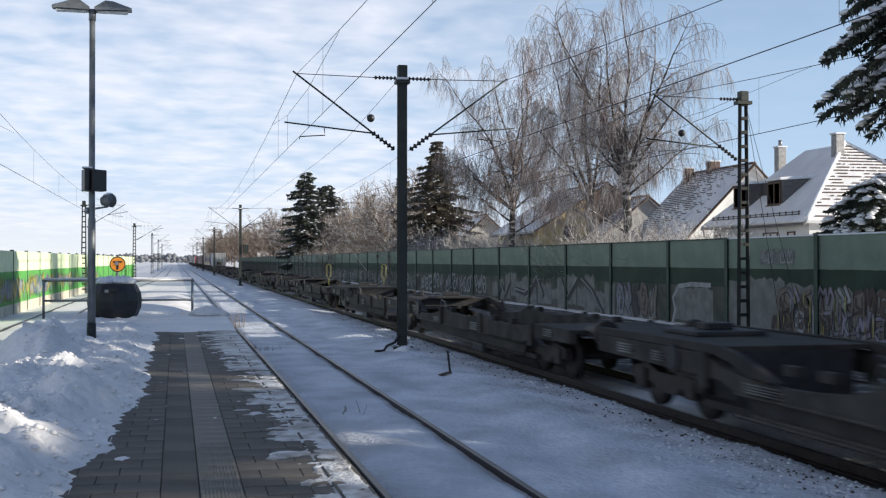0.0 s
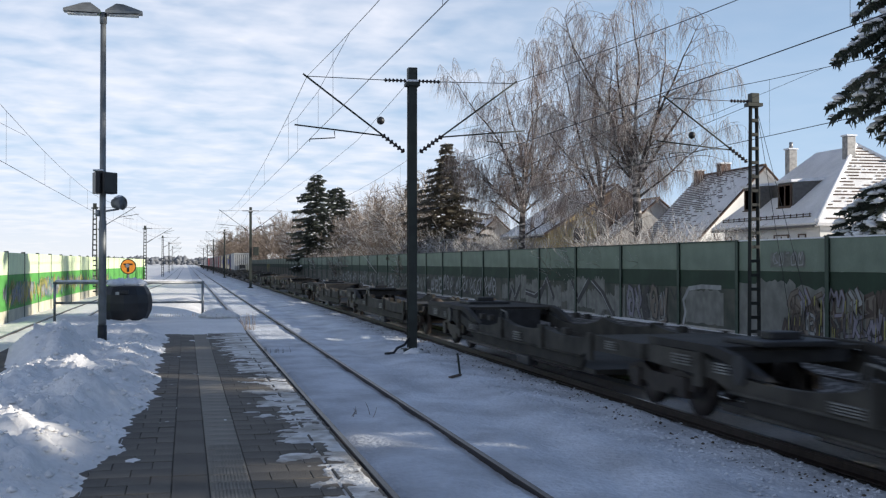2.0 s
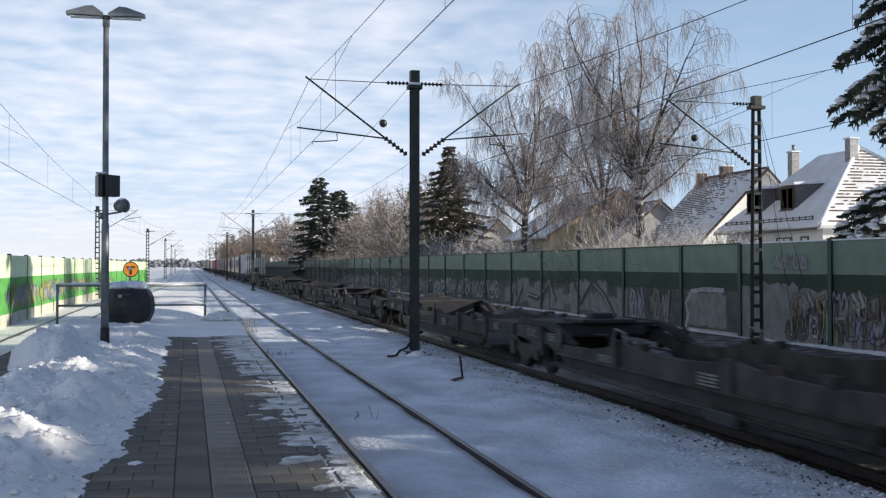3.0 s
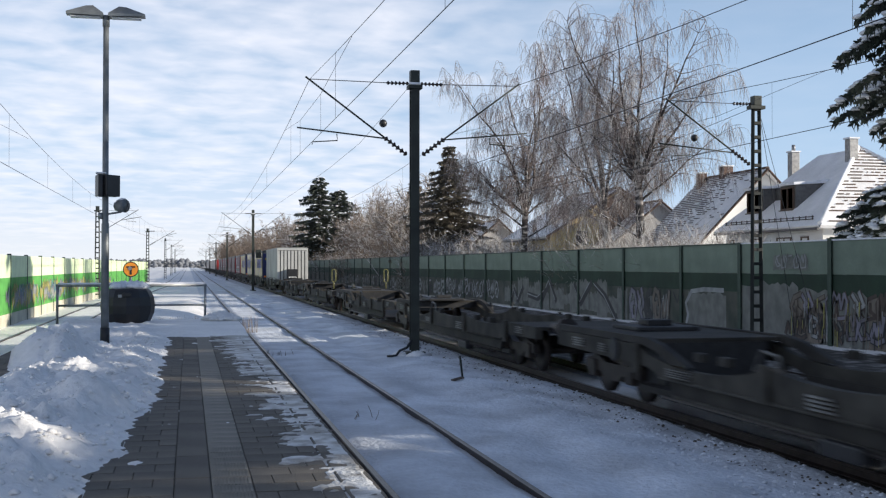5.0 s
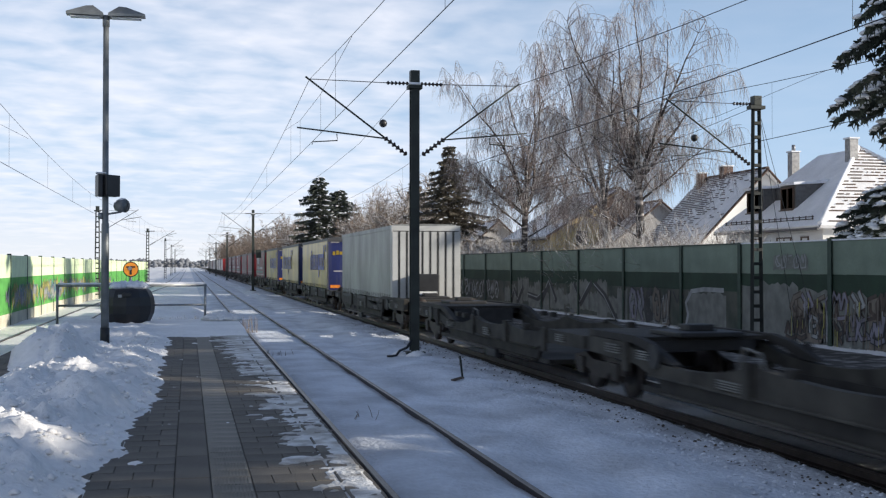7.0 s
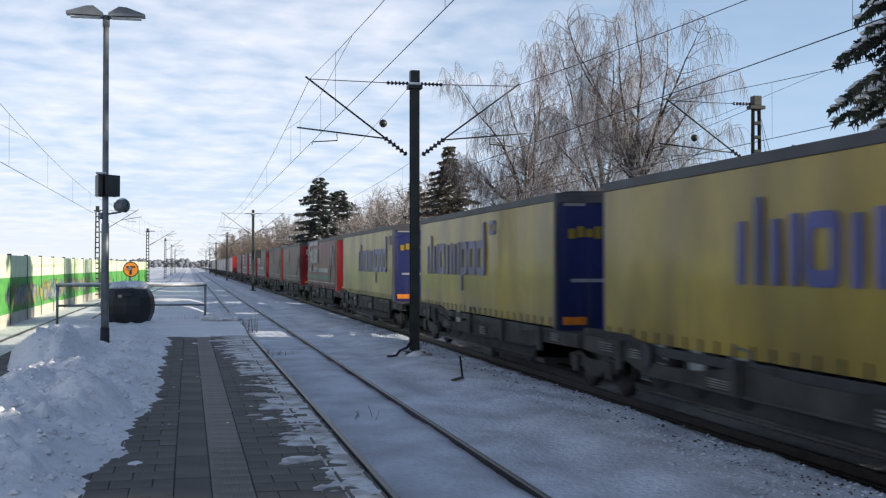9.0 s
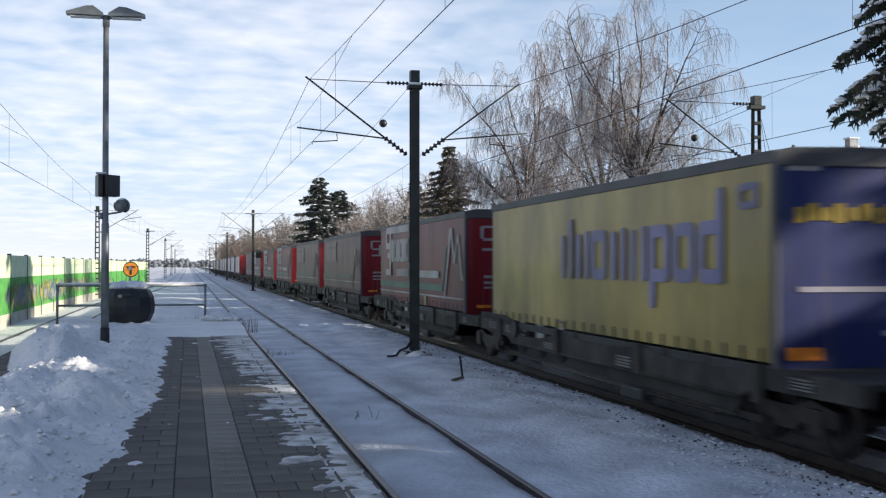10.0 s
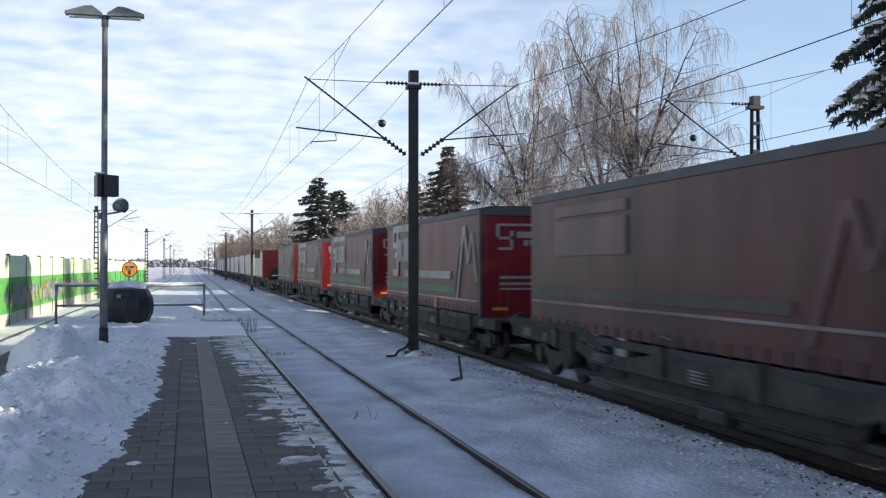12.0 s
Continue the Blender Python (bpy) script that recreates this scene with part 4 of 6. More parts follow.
# ---- trees ----
class Mesh:
    """Collects bars and blades as plain lists, for what has thousands of pieces."""

    def __init__(self):
        self.v, self.f, self.m = [], [], []

    def bar(self, pts, radii, seg=3, mat=0):
        base, side, n = len(self.v), None, len(pts)
        for i, p in enumerate(pts):
            d = (pts[min(i + 1, n - 1)] - pts[max(i - 1, 0)])
            d = d.normalized() if d.length > 1e-6 else Vector((0, 0, 1))
            if side is None:
                side = d.cross(Vector((0, 0, 1)) if abs(d.z) < 0.9 else Vector((1, 0, 0))).normalized()
            else:
                side = (side - d * side.dot(d)).normalized()
            up = d.cross(side)
            for k in range(seg):
                a = 2 * math.pi * k / seg
                self.v.append(p + (side * math.cos(a) + up * math.sin(a)) * radii[i])
        for i in range(n - 1):
            for k in range(seg):
                a, b = base + i * seg + k, base + i * seg + (k + 1) % seg
                self.f.append((a, b, b + seg, a + seg))
                self.m.append(mat)

    def tri(self, a, b, c, mat=0):
        i = len(self.v)
        self.v += [a, b, c]
        self.f.append((i, i + 1, i + 2))
        self.m.append(mat)

    def quad(self, a, b, c, d, mat=0):
        i = len(self.v)
        self.v += [a, b, c, d]
        self.f.append((i, i + 1, i + 2, i + 3))
        self.m.append(mat)

    def blob(self, c, r, rng, mat=0, flat=0.6):
        """A small uneven lump, its top fuller than its underside."""
        base, seg = len(self.v), 6
        rr = [r * rng.uniform(0.7, 1.2) for _ in range(seg)]
        self.v.append(c + Vector((0, 0, r * flat)))
        for z, k in ((0.45, 0.75), (0.0, 1.0), (-0.3, 0.7)):
            for j in range(seg):
                a = 2 * math.pi * j / seg
                self.v.append(c + Vector((math.cos(a) * rr[j] * k, math.sin(a) * rr[j] * k, z * r * flat)))
        for j in range(seg):
            self.f.append((base, base + 1 + j, base + 1 + (j + 1) % seg))
            self.m.append(mat)
            for q in range(2):
                a, b = base + 1 + q * seg + j, base + 1 + q * seg + (j + 1) % seg
                self.f.append((a, a + seg, b + seg, b))
                self.m.append(mat)

    def done(self, name, mats, parent, label="", smooth=True, kind=""):
        me = bpy.data.meshes.new(name)
        me.from_pydata([tuple(p) for p in self.v], [], self.f)
        for m in mats:
            me.materials.append(m)
        me.polygons.foreach_set("material_index", self.m)
        if smooth:
            me.polygons.foreach_set("use_smooth", [True] * len(self.f))
        o = new(name, me)
        o.parent = parent
        return tagged(o, label, kind=kind)


def turned(d, ang, rng):
    """d bent away by ang radians to a random side."""
    side = d.cross(Vector((rng.uniform(-1, 1), rng.uniform(-1, 1), rng.uniform(-1, 1))))
    if side.length < 1e-4:
        side = Vector((1, 0, 0))
    return (Matrix.Rotation(ang, 3, side.normalized()) @ d).normalized()


def limb(mesh, p, d, length, r0, r1, n, wander, lift, rng, seg=5, mat=0):
    pts, rad, step = [p.copy()], [r0], length / n
    for i in range(n):
        d = (turned(d, rng.uniform(0, wander), rng) + Vector((0, 0, lift))).normalized()
        p = p + d * step
        pts.append(p)
        rad.append(r0 + (r1 - r0) * (i + 1) / n)
    mesh.bar(pts, rad, seg, mat)
    return pts, d


def bare_tree(x, y, h, spread, seed, label, limbs=9, boughs=7, sprays=9, twig_r=0.012, twig=TWIG, fork=0.35, frost=0.0, group=""):
    """A leafless tree: trunk, forked limbs, boughs and fine upright twigs."""
    rng = random.Random(seed)
    t = thing("bare_tree", pose(x, y, 0.05), label, "tree", group)
    wood, tw = Mesh(), Mesh()
    trunk, d = limb(wood, Vector((0, 0, -0.3)), Vector((0, 0, 1)), h * fork + 0.3, h * 0.013 + 0.03, h * 0.0095, 7, 0.07, 0.02, rng, 8)
    starts = [(trunk[-1], d)] * 3 + [(trunk[3 + i % 5], d) for i in range(limbs - 3)]
    for i, (p, dd) in enumerate(starts):
        ln = (h - p.z) * rng.uniform(0.72, 0.98) * (1.0 if i < 3 else spread)
        tilt, az = (rng.uniform(0.12, 0.38), i * 2.09) if i < 3 else (rng.uniform(0.5, 0.95), i * 2.4 + rng.uniform(-0.4, 0.4))
        out = (dd + Vector((math.cos(az + seed), math.sin(az + seed), 0)) * math.tan(tilt)).normalized()
        lpts, _ = limb(wood, p, out, ln, h * 0.0065, h * 0.0014, 9, 0.16, 0.045, rng, 5)
        for j in range(boughs):
            q = lpts[2 + int((len(lpts) - 3) * (j + rng.random()) / boughs)]
            bd = turned((lpts[-1] - lpts[0]).normalized(), rng.uniform(0.5, 1.05), rng)
            bpts, bdir = limb(wood, q, bd, h * rng.uniform(0.09, 0.2) * spread, h * 0.002, h * 0.0007, 5, 0.25, 0.05, rng, 4, 0)
            for k in range(sprays):
                start = bpts[1 + int((len(bpts) - 1) * rng.random() * 0.999)]
                sd, sl = turned(bdir, rng.uniform(0.3, 1.1), rng), h * rng.uniform(0.05, 0.10)
                m = 1 if rng.random() < frost else 0
                pts, _ = limb(tw, start, sd, sl, twig_r, twig_r * 0.5, 3, 0.3, 0.05, rng, 3, m)
                for u in range(3):
                    e = pts[1 + u] + (turned(sd, rng.uniform(0.4, 1.0), rng) * sl * rng.uniform(0.4, 0.8))
                    tw.bar([pts[1 + u], e], [twig_r * 0.7, twig_r * 0.4], 3, m)
    wood.done("trunk", [BARK], t)
    tw.done("crown", [twig, FROST_TWIG], t, "fine bare twigs touched with frost", kind="stuff")
    return t


def birch(x, y, fork, lean, seed, label, leaders, low_limbs, twig_r, frost):
    """A weeping birch: a trunk to the fork, steep leaders, arching boughs and long hanging strands.
    leaders: (degrees off upright, azimuth, metres); low_limbs the same with their start as a share of the trunk; azimuth 0 lies across the line of sight."""
    rng = random.Random(seed)
    t = thing("birch", pose(x, y, 0.05), label, "tree", "birches behind the wall")
    wood, tw = Mesh(), Mesh()
    trunk, _ = limb(wood, Vector((0, 0, -0.3)), Vector((lean, -0.4 * lean, 1)).normalized(), fork + 0.3, 0.27, 0.20, 8, 0.05, 0.02, rng, 9)
    across, along = Vector((0.92, -0.39, 0)), Vector((0.39, 0.92, 0))

    def strand(p, out, ln):
        d, pts = (out + Vector((0, 0, 0.25))).normalized(), [p]
        n = 6
        for i in range(n):
            d = (d + Vector((rng.uniform(-0.10, 0.10), rng.uniform(-0.10, 0.10), -0.85 if i < 2 else -0.35))).normalized()
            p = p + d * (ln / n)
            pts.append(p)
        m = 1 if rng.random() < frost else 0
        tw.bar(pts, [twig_r * (1 - 0.5 * i / n) for i in range(n + 1)], 3, m)
        for i in (1, 2, 3, 4):
            e = pts[i] + Vector((rng.uniform(-0.3, 0.3), rng.uniform(-0.3, 0.3), -rng.uniform(0.35, 0.95)))
            tw.bar([pts[i], pts[i].lerp(e, 0.45) + Vector((0, 0, 0.10)), e], [twig_r * 0.7, twig_r * 0.6, twig_r * 0.4], 3, m)

    def bough(p, d, ln, r):
        pts, rad, n = [p], [r], 6
        for i in range(n):
            d = (turned(d, rng.uniform(0, 0.28), rng) + Vector((0, 0, 0.10 - 0.07 * i))).normalized()
            p = p + d * (ln / n)
            pts.append(p)
            rad.append(r + (0.007 - r) * (i + 1) / n)
        wood.bar(pts, rad, 4, 1)
        for k in range(int(3 + ln * 3.4)):
            q = pts[1 + min(n - 1, int(n * rng.random() ** 0.7))]
            a = rng.uniform(0, 2 * math.pi)
            strand(q, Vector((math.cos(a), math.sin(a), 0)) * 0.8 + d * 0.6, rng.uniform(0.5, 1.2) + 1.6 * rng.random() ** 2)

    def arm(p, tilt, az, ln, r):
        a = radians(az + rng.uniform(-8, 8))
        side = across * math.cos(a) + along * math.sin(a)
        tl = radians(tilt)
        d = (side * math.sin(tl) + Vector((0, 0, math.cos(tl)))).normalized()
        pts, rad, n = [p.copy()], [r], 12
        for i in range(n):
            u = i / n
            d = (turned(d, rng.uniform(0.03, 0.20), rng) + Vector((0, 0, 0.035 if u < 0.7 else -0.03))).normalized()
            p = p + d * (ln / n)
            pts.append(p)
            rad.append(r + (0.012 - r) * ((i + 1) / n) ** 0.8)
        wood.bar(pts, rad, 6, 0)
        wood.bar([q + Vector((0, 0, w * 0.7)) for q, w in zip(pts, rad)], [w * 0.62 for w in rad], 4, 2)
        for i in range(2, n + 1):
            u = i / n
            for k in range(2 if u < 0.85 else 3):
                b = rng.uniform(0, 2 * math.pi)
                out = Vector((math.cos(b), math.sin(b), 0)) * rng.uniform(0.6, 1.2) + side * 0.3 + Vector((0, 0, rng.uniform(0.1, 0.9)))
                bough(pts[i], out.normalized(), rng.uniform(1.2, 3.3) * (1.15 - 0.6 * u), max(0.014, rad[i] * 0.5))

    for tilt, az, ln in leaders:
        arm(trunk[-1 - rng.randint(0, 1)], tilt, az, ln, 0.135)
    for share, tilt, az, ln in low_limbs:
        arm(trunk[int(share * 8)], tilt, az, ln, 0.085)
    wood.done("trunk", [BIRCH_BARK, THIN_BARK, CAP_SNOW], t)
    tw.done("crown", [TWIG, FROST_TWIG], t, "fine bare twigs touched with frost", kind="stuff")
    return t


def conifer(x, y, h, r, seed, label, snow=0.3, needles=NEEDLE, whorls=22, per=7, sprays=16, blade=0.30, top_cut=0.0, low=0.06, droop=0.25, ragged=0.25, name="conifer", z0=0.05, group="", taper=0.75, hang=1.0, clump=1.0):
    """An evergreen: trunk, whorls of drooping boughs with needle sprays and snow lying on them."""
    rng = random.Random(seed)
    t = thing(name, pose(x, y, z0), label, "conifer", group)
    wood, nd, sn = Mesh(), Mesh(), Mesh()
    wood.bar([Vector((0, 0, -0.3)), Vector((0, 0, h * 0.5)), Vector((0.05, 0, h))], [h * 0.016 + 0.04, h * 0.01, 0.02], 8)
    for i in range(whorls):
        u = low + (1 - low) * (i + 0.5) / whorls
        rad = r * (1 - u) ** taper + 0.15
        for j in range(per):
            a = 2 * math.pi * (j + rng.random() * 0.8) / per + i * 2.4
            ln = rad * rng.uniform(1 - ragged * 1.6, 1 + ragged * 0.5)
            z = h * u + rng.uniform(-0.6, 0.6) * h / whorls
            o = Vector((math.cos(a), math.sin(a), 0))
            side = Vector((-o.y, o.x, 0))
            pts = [Vector((0, 0, z)) + o * ln * k + Vector((0, 0, ln * (0.10 * math.sin(k * 3) - droop * k * k + (0.10 if k > 0.9 else 0)))) for k in (0, 0.25, 0.5, 0.75, 1.0)]
            wood.bar(pts, [0.012 * ln + 0.012, 0.009 * ln + 0.01, 0.007 * ln + 0.008, 0.005 * ln + 0.006, 0.005], 4)
            n = max(4, int(sprays * ln / r + 3))
            for k in range(n):
                w = 0.12 + 0.9 * (k + rng.random()) / n
                c = pts[min(3, int(w * 4))].lerp(pts[min(4, int(w * 4) + 1)], min(1, w * 4 - int(w * 4))) if w < 1 else pts[4]
                for s in (-1, 1):
                    ll = blade * rng.uniform(0.7, 1.3) * (0.55 + 0.9 * (1 - w) * min(1, ln / 2)) * 1.6
                    tip = c + side * s * ll + o * ll * rng.uniform(0.2, 0.7) + Vector((0, 0, -ll * rng.uniform(0.1, 0.65)))
                    wv = (o * 0.20 + Vector((0, 0, 0.11))) * blade * rng.uniform(0.8, 1.6)
                    mid = c.lerp(tip, 0.5)
                    nd.tri(c - wv * 0.4, tip, mid + wv)
                    nd.tri(c + wv * 0.4, mid - wv + Vector((0, 0, -0.12 * blade)), tip)
                    e = mid + Vector((rng.uniform(-0.5, 0.5) * blade, rng.uniform(-0.5, 0.5) * blade, -blade * hang * rng.uniform(0.5, 1.1)))
                    nd.tri(mid + wv * 0.6, mid - wv * 0.6, e)
                if rng.random() < snow:
                    sn.blob(c + Vector((rng.uniform(-0.12, 0.12), rng.uniform(-0.12, 0.12), 0.05 + 0.06 * blade)), blade * clump * rng.uniform(0.45, 0.95), rng, flat=0.55)
    wood.done("trunk", [BARK], t)
    nd.done("crown", [needles], t, "drooping dark needle sprays", smooth=False, kind="stuff")
    if sn.v:
        sn.done("snow_load", [CAP_SNOW], t, "clumps of snow on the boughs", kind="stuff")
    return t


def shrub(x, y, h, w, seed, label, frost=0.4, twig=BUSH_TWIG, stems=26, z0=0.05, r=0.014, group="shrubs behind the wall"):
    """A leafless bush of many upright forked stems."""
    rng = random.Random(seed)
    t = thing("shrub", pose(x, y, z0), label, "shrub", group)
    tw = Mesh()
    for i in range(stems):
        a, q = rng.uniform(0, 6.28), w * 0.5 * rng.random() ** 0.6
        d = Vector((math.cos(a) * 0.5 * q / w * 2, math.sin(a) * 0.5 * q / w * 2, 1)).normalized()
        m = 1 if rng.random() < frost else 0
        pts, dd = limb(tw, Vector((math.cos(a) * q, math.sin(a) * q, -0.1)), d, h * rng.uniform(0.6, 1.0), r * 1.6, r * 0.6, 5, 0.18, 0.03, rng, 3, m)
        for j in range(9):
            s = pts[1 + j % 5]
            e, ed = limb(tw, s, turned(dd, rng.uniform(0.3, 1.0), rng), h * rng.uniform(0.14, 0.34), r * 0.8, r * 0.4, 3, 0.3, 0.03, rng, 3, m)
            for k in range(4):
                q2 = e[1 + k % 3]
                tw.bar([q2, q2 + turned(ed, rng.uniform(0.3, 1.1), rng) * h * rng.uniform(0.06, 0.16)], [r * 0.6, r * 0.3], 3, 1 if rng.random() < frost else 0)
    tw.done("crown", [twig, FROST_TWIG], t, kind="stuff")
    return t


# ---- houses ----
def snow_roof(bm, quad_pts, thick, mat):
    vs = [Vector(p) for p in quad_pts]
    n = (vs[1] - vs[0]).cross(vs[2] - vs[0]).normalized()
    if n.z < 0:
        n = -n
    lo, hi = [bm.verts.new(v) for v in vs], [bm.verts.new(v + n * thick) for v in vs]
    k = len(vs)
    fs = [bm.faces.new(lo[::-1]), bm.faces.new(hi)] + [bm.faces.new((lo[i], lo[(i + 1) % k], hi[(i + 1) % k], hi[i])) for i in range(k)]
    for f in fs:
        f.material_index = mat
    bmesh.ops.recalc_face_normals(bm, faces=fs)


def roof_plane(name, pts, parent, mat, thick=0.18):
    bm = bmesh.new()
    snow_roof(bm, pts, thick, 0)
    return part(name, bm, mat, parent)


def tile_strips(parent, a, b, c, d, rows, mat, seed, cover, lift=0.2):
    """Bare tile courses that show through thin snow on a roof plane a-b (eave), d-c (ridge)."""
    rng = random.Random(seed)
    a, b, c, d = (Vector(p) for p in (a, b, c, d))
    n = (b - a).cross(d - a).normalized()
    n = n if n.z > 0 else -n
    ms = Mesh()
    for i in range(rows):
        v0, v1 = i / rows, (i + 0.22) / rows
        u = 0.0
        while u < 1:
            ln = rng.uniform(0.015, 0.06)
            if rng.random() < cover(u, v0):
                p = [a.lerp(b, uu).lerp(d.lerp(c, uu), vv) + n * lift for uu, vv in ((u, v0), (min(1, u + ln), v0), (min(1, u + ln), v1), (u, v1))]
                q = [w + n * 0.03 for w in p]
                ms.quad(*q)
                for k in range(4):
                    ms.quad(p[k], p[(k + 1) % 4], q[(k + 1) % 4], q[k])
            u += ln
    ms.done("tile_course", [mat], parent, "bare tile courses showing through thin snow", smooth=False, kind="stuff")


def window_on_x(parent, x, y0, y1, z0, z1, frame_mat=FRAME_WHITE, bars=1):
    """A window in a wall that faces -x."""
    w = part("window", B(x + 0.03, x + 0.06, y0, y1, z0, z1), GLASS, parent, "dark window pane in a frame")
    bm = bmesh.new()
    for a, b, c, d in ((y0 - 0.07, y0, z0 - 0.07, z1 + 0.07), (y1, y1 + 0.07, z0 - 0.07, z1 + 0.07), (y0, y1, z0 - 0.07, z0), (y0, y1, z1, z1 + 0.07)):
        box(bm, x - 0.05, x + 0.07, a, b, c, d)
    for i in range(bars):
        y = y0 + (y1 - y0) * (i + 1) / (bars + 1)
        box(bm, x - 0.03, x + 0.06, y - 0.04, y + 0.04, z0, z1)
    part("window_frame", bm, frame_mat, w)
    part("sill", B(x - 0.13, x + 0.02, y0 - 0.12, y1 + 0.12, z0 - 0.13, z0 - 0.075), frame_mat, w)


def chimney_on(parent, x, y, z0, z1, w, mat, pot=True):
    bm = bmesh.new()
    box(bm, x - w / 2, x + w / 2, y - w / 2, y + w / 2, z0, z1, bevel=0.02)
    c = part("chimney", bm, mat, parent)
    part("chimney_cap", B(x - w / 2 - 0.06, x + w / 2 + 0.06, y - w / 2 - 0.06, y + w / 2 + 0.06, z1 + 0.003, z1 + 0.09, bevel=0.01), CAP_SNOW, c)
    if pot:
        part("flue", T([(x, y, z1 + 0.08), (x, y, z1 + 0.45)], 0.11, 10), ALU, c)


def gutter(parent, x, y0, y1, z):
    part("gutter", T([(x, y0, z), (x, y1, z)], 0.07, 8), DORMER, parent)


def house_hipped():
    h = thing("house", Matrix(), "white rendered house with a snow-covered hipped roof and grey dormer", "house", "houses behind the wall")
    x0, x1, y0, y1, e = 30.4, 40.4, 50.65, 61.0, 4.17
    part("wall", B(x0, x1, y0, y1, 0, e + 0.1), HOUSE_WHITE, h)
    o = 0.45
    A, Bq, C, D = (x0 - o, y0 - o, e), (x0 - o, y1 + o, e), (x1 + o, y1 + o, e), (x1 + o, y0 - o, e)
    r0, r1 = (35.4, 55.4, 8.53), (35.4, 59.2, 8.53)
    roof_plane("roof", [A, r0, r1, Bq], h, SNOW)
    roof_plane("roof", [D, r0, A], h, SNOW)
    roof_plane("roof", [Bq, r1, C], h, SNOW)
    roof_plane("roof", [C, r1, r0, D], h, SNOW)
    tile_strips(h, A, D, r0, r0, 24, TILE_BROWN, 5, lambda u, v: 0.42 + 0.5 * v)
    for p in (A, D):
        part("hip_ridge", T([Vector(p) + Vector((0, 0, 0.24)), Vector(r0) + Vector((0, 0, 0.24))], 0.13, 6), CAP_SNOW, h)

    def on_roof(x):
        return e + (x - (x0 - o)) * 0.8
    # two shed dormers on the side towards the line, clad in grey sheet
    for ya, yb in ((54.5, 56.1), (58.0, 59.9)):
        f, k = x0 + 0.75, 6.72
        back = x0 - o + (k - e) / 0.8 + 0.3
        d = part("dormer", P([(f, on_roof(f) - 0.1), (f, k - 0.12), (back, k + 0.04), (back, on_roof(back) - 0.2)], 1, ya, yb), DORMER, h, "grey sheet-clad shed dormer")
        part("dormer_roof", P([(f - 0.18, k - 0.115), (f - 0.18, k + 0.02), (back + 0.3, k + 0.24), (back + 0.3, k + 0.05)], 1, ya - 0.12, yb + 0.12), CAP_SNOW, d)
        window_on_x(d, f - 0.03, ya + 0.2, yb - 0.2, on_roof(f) + 0.25, k - 0.28, FRAME_BROWN, 1)
    part("dormer_link", P([(x0 + 1.5, on_roof(x0 + 1.5) - 0.1), (x0 + 1.5, 6.62), (33.6, 6.74), (33.6, 6.5)], 1, 56.12, 57.98), DORMER, h, "grey sheet wall between the dormers")
    # a dormer and roof windows on the sunny hip
    d = part("dormer", P([(51.9, 5.5), (51.9, 6.6), (54.3, 6.9), (54.3, 6.4)], 0, 36.2, 38.4), DORMER, h, "grey sheet-clad shed dormer")
    part("dormer_roof", P([(51.7, 6.605), (51.7, 6.76), (54.5, 7.15), (54.5, 6.95)], 0, 36.05, 38.55), CAP_SNOW, d)
    for a, b in ((52.0, 52.6), (53.7, 55.05), (57.1, 57.9), (60.0, 60.6)):
        window_on_x(h, x0 - 0.01, a, b, 2.5, 3.75, FRAME_BROWN, 1 if b - a > 1 else 0)
    gutter(h, x0 - o - 0.06, y0 - o, y1 + o, e - 0.02)
    part("downpipe", T([(x0 - o - 0.06, y1 + 0.2, e - 0.05), (x0 - o, y1 + 0.2, e - 0.4), (x0 - 0.1, y1 + 0.1, e - 0.75), (x0 - 0.1, y1 + 0.1, 0.1)], 0.05, 8), DORMER, h)
    bm = bmesh.new()
    for z in (0.50, 0.62):
        tube(bm, [(x0 - 0.15, y0 + 0.6, e + z), (x0 - 0.15, y1 - 0.2, e + z)], 0.022, 5)
    for i in range(16):
        y = y0 + 0.7 + i * 0.62
        box(bm, x0 - 0.17, x0 - 0.13, y - 0.025, y + 0.025, e + 0.2, e + 0.68)
    part("snow_guard", bm, BARK, h, "dark snow guard rail along the eave")
    chimney_on(h, 34.5, 60.6, 6.5, 8.95, 0.5, CHIMNEY)
    chimney_on(h, 34.55, 54.7, 6.8, 9.1, 0.5, CHIMNEY, False)
    for x in (36.0, 37.0):
        part("roof_window", B(x, x + 0.6, 54.15, 54.22, 7.45, 7.8), GLASS, h, "dark roof window")


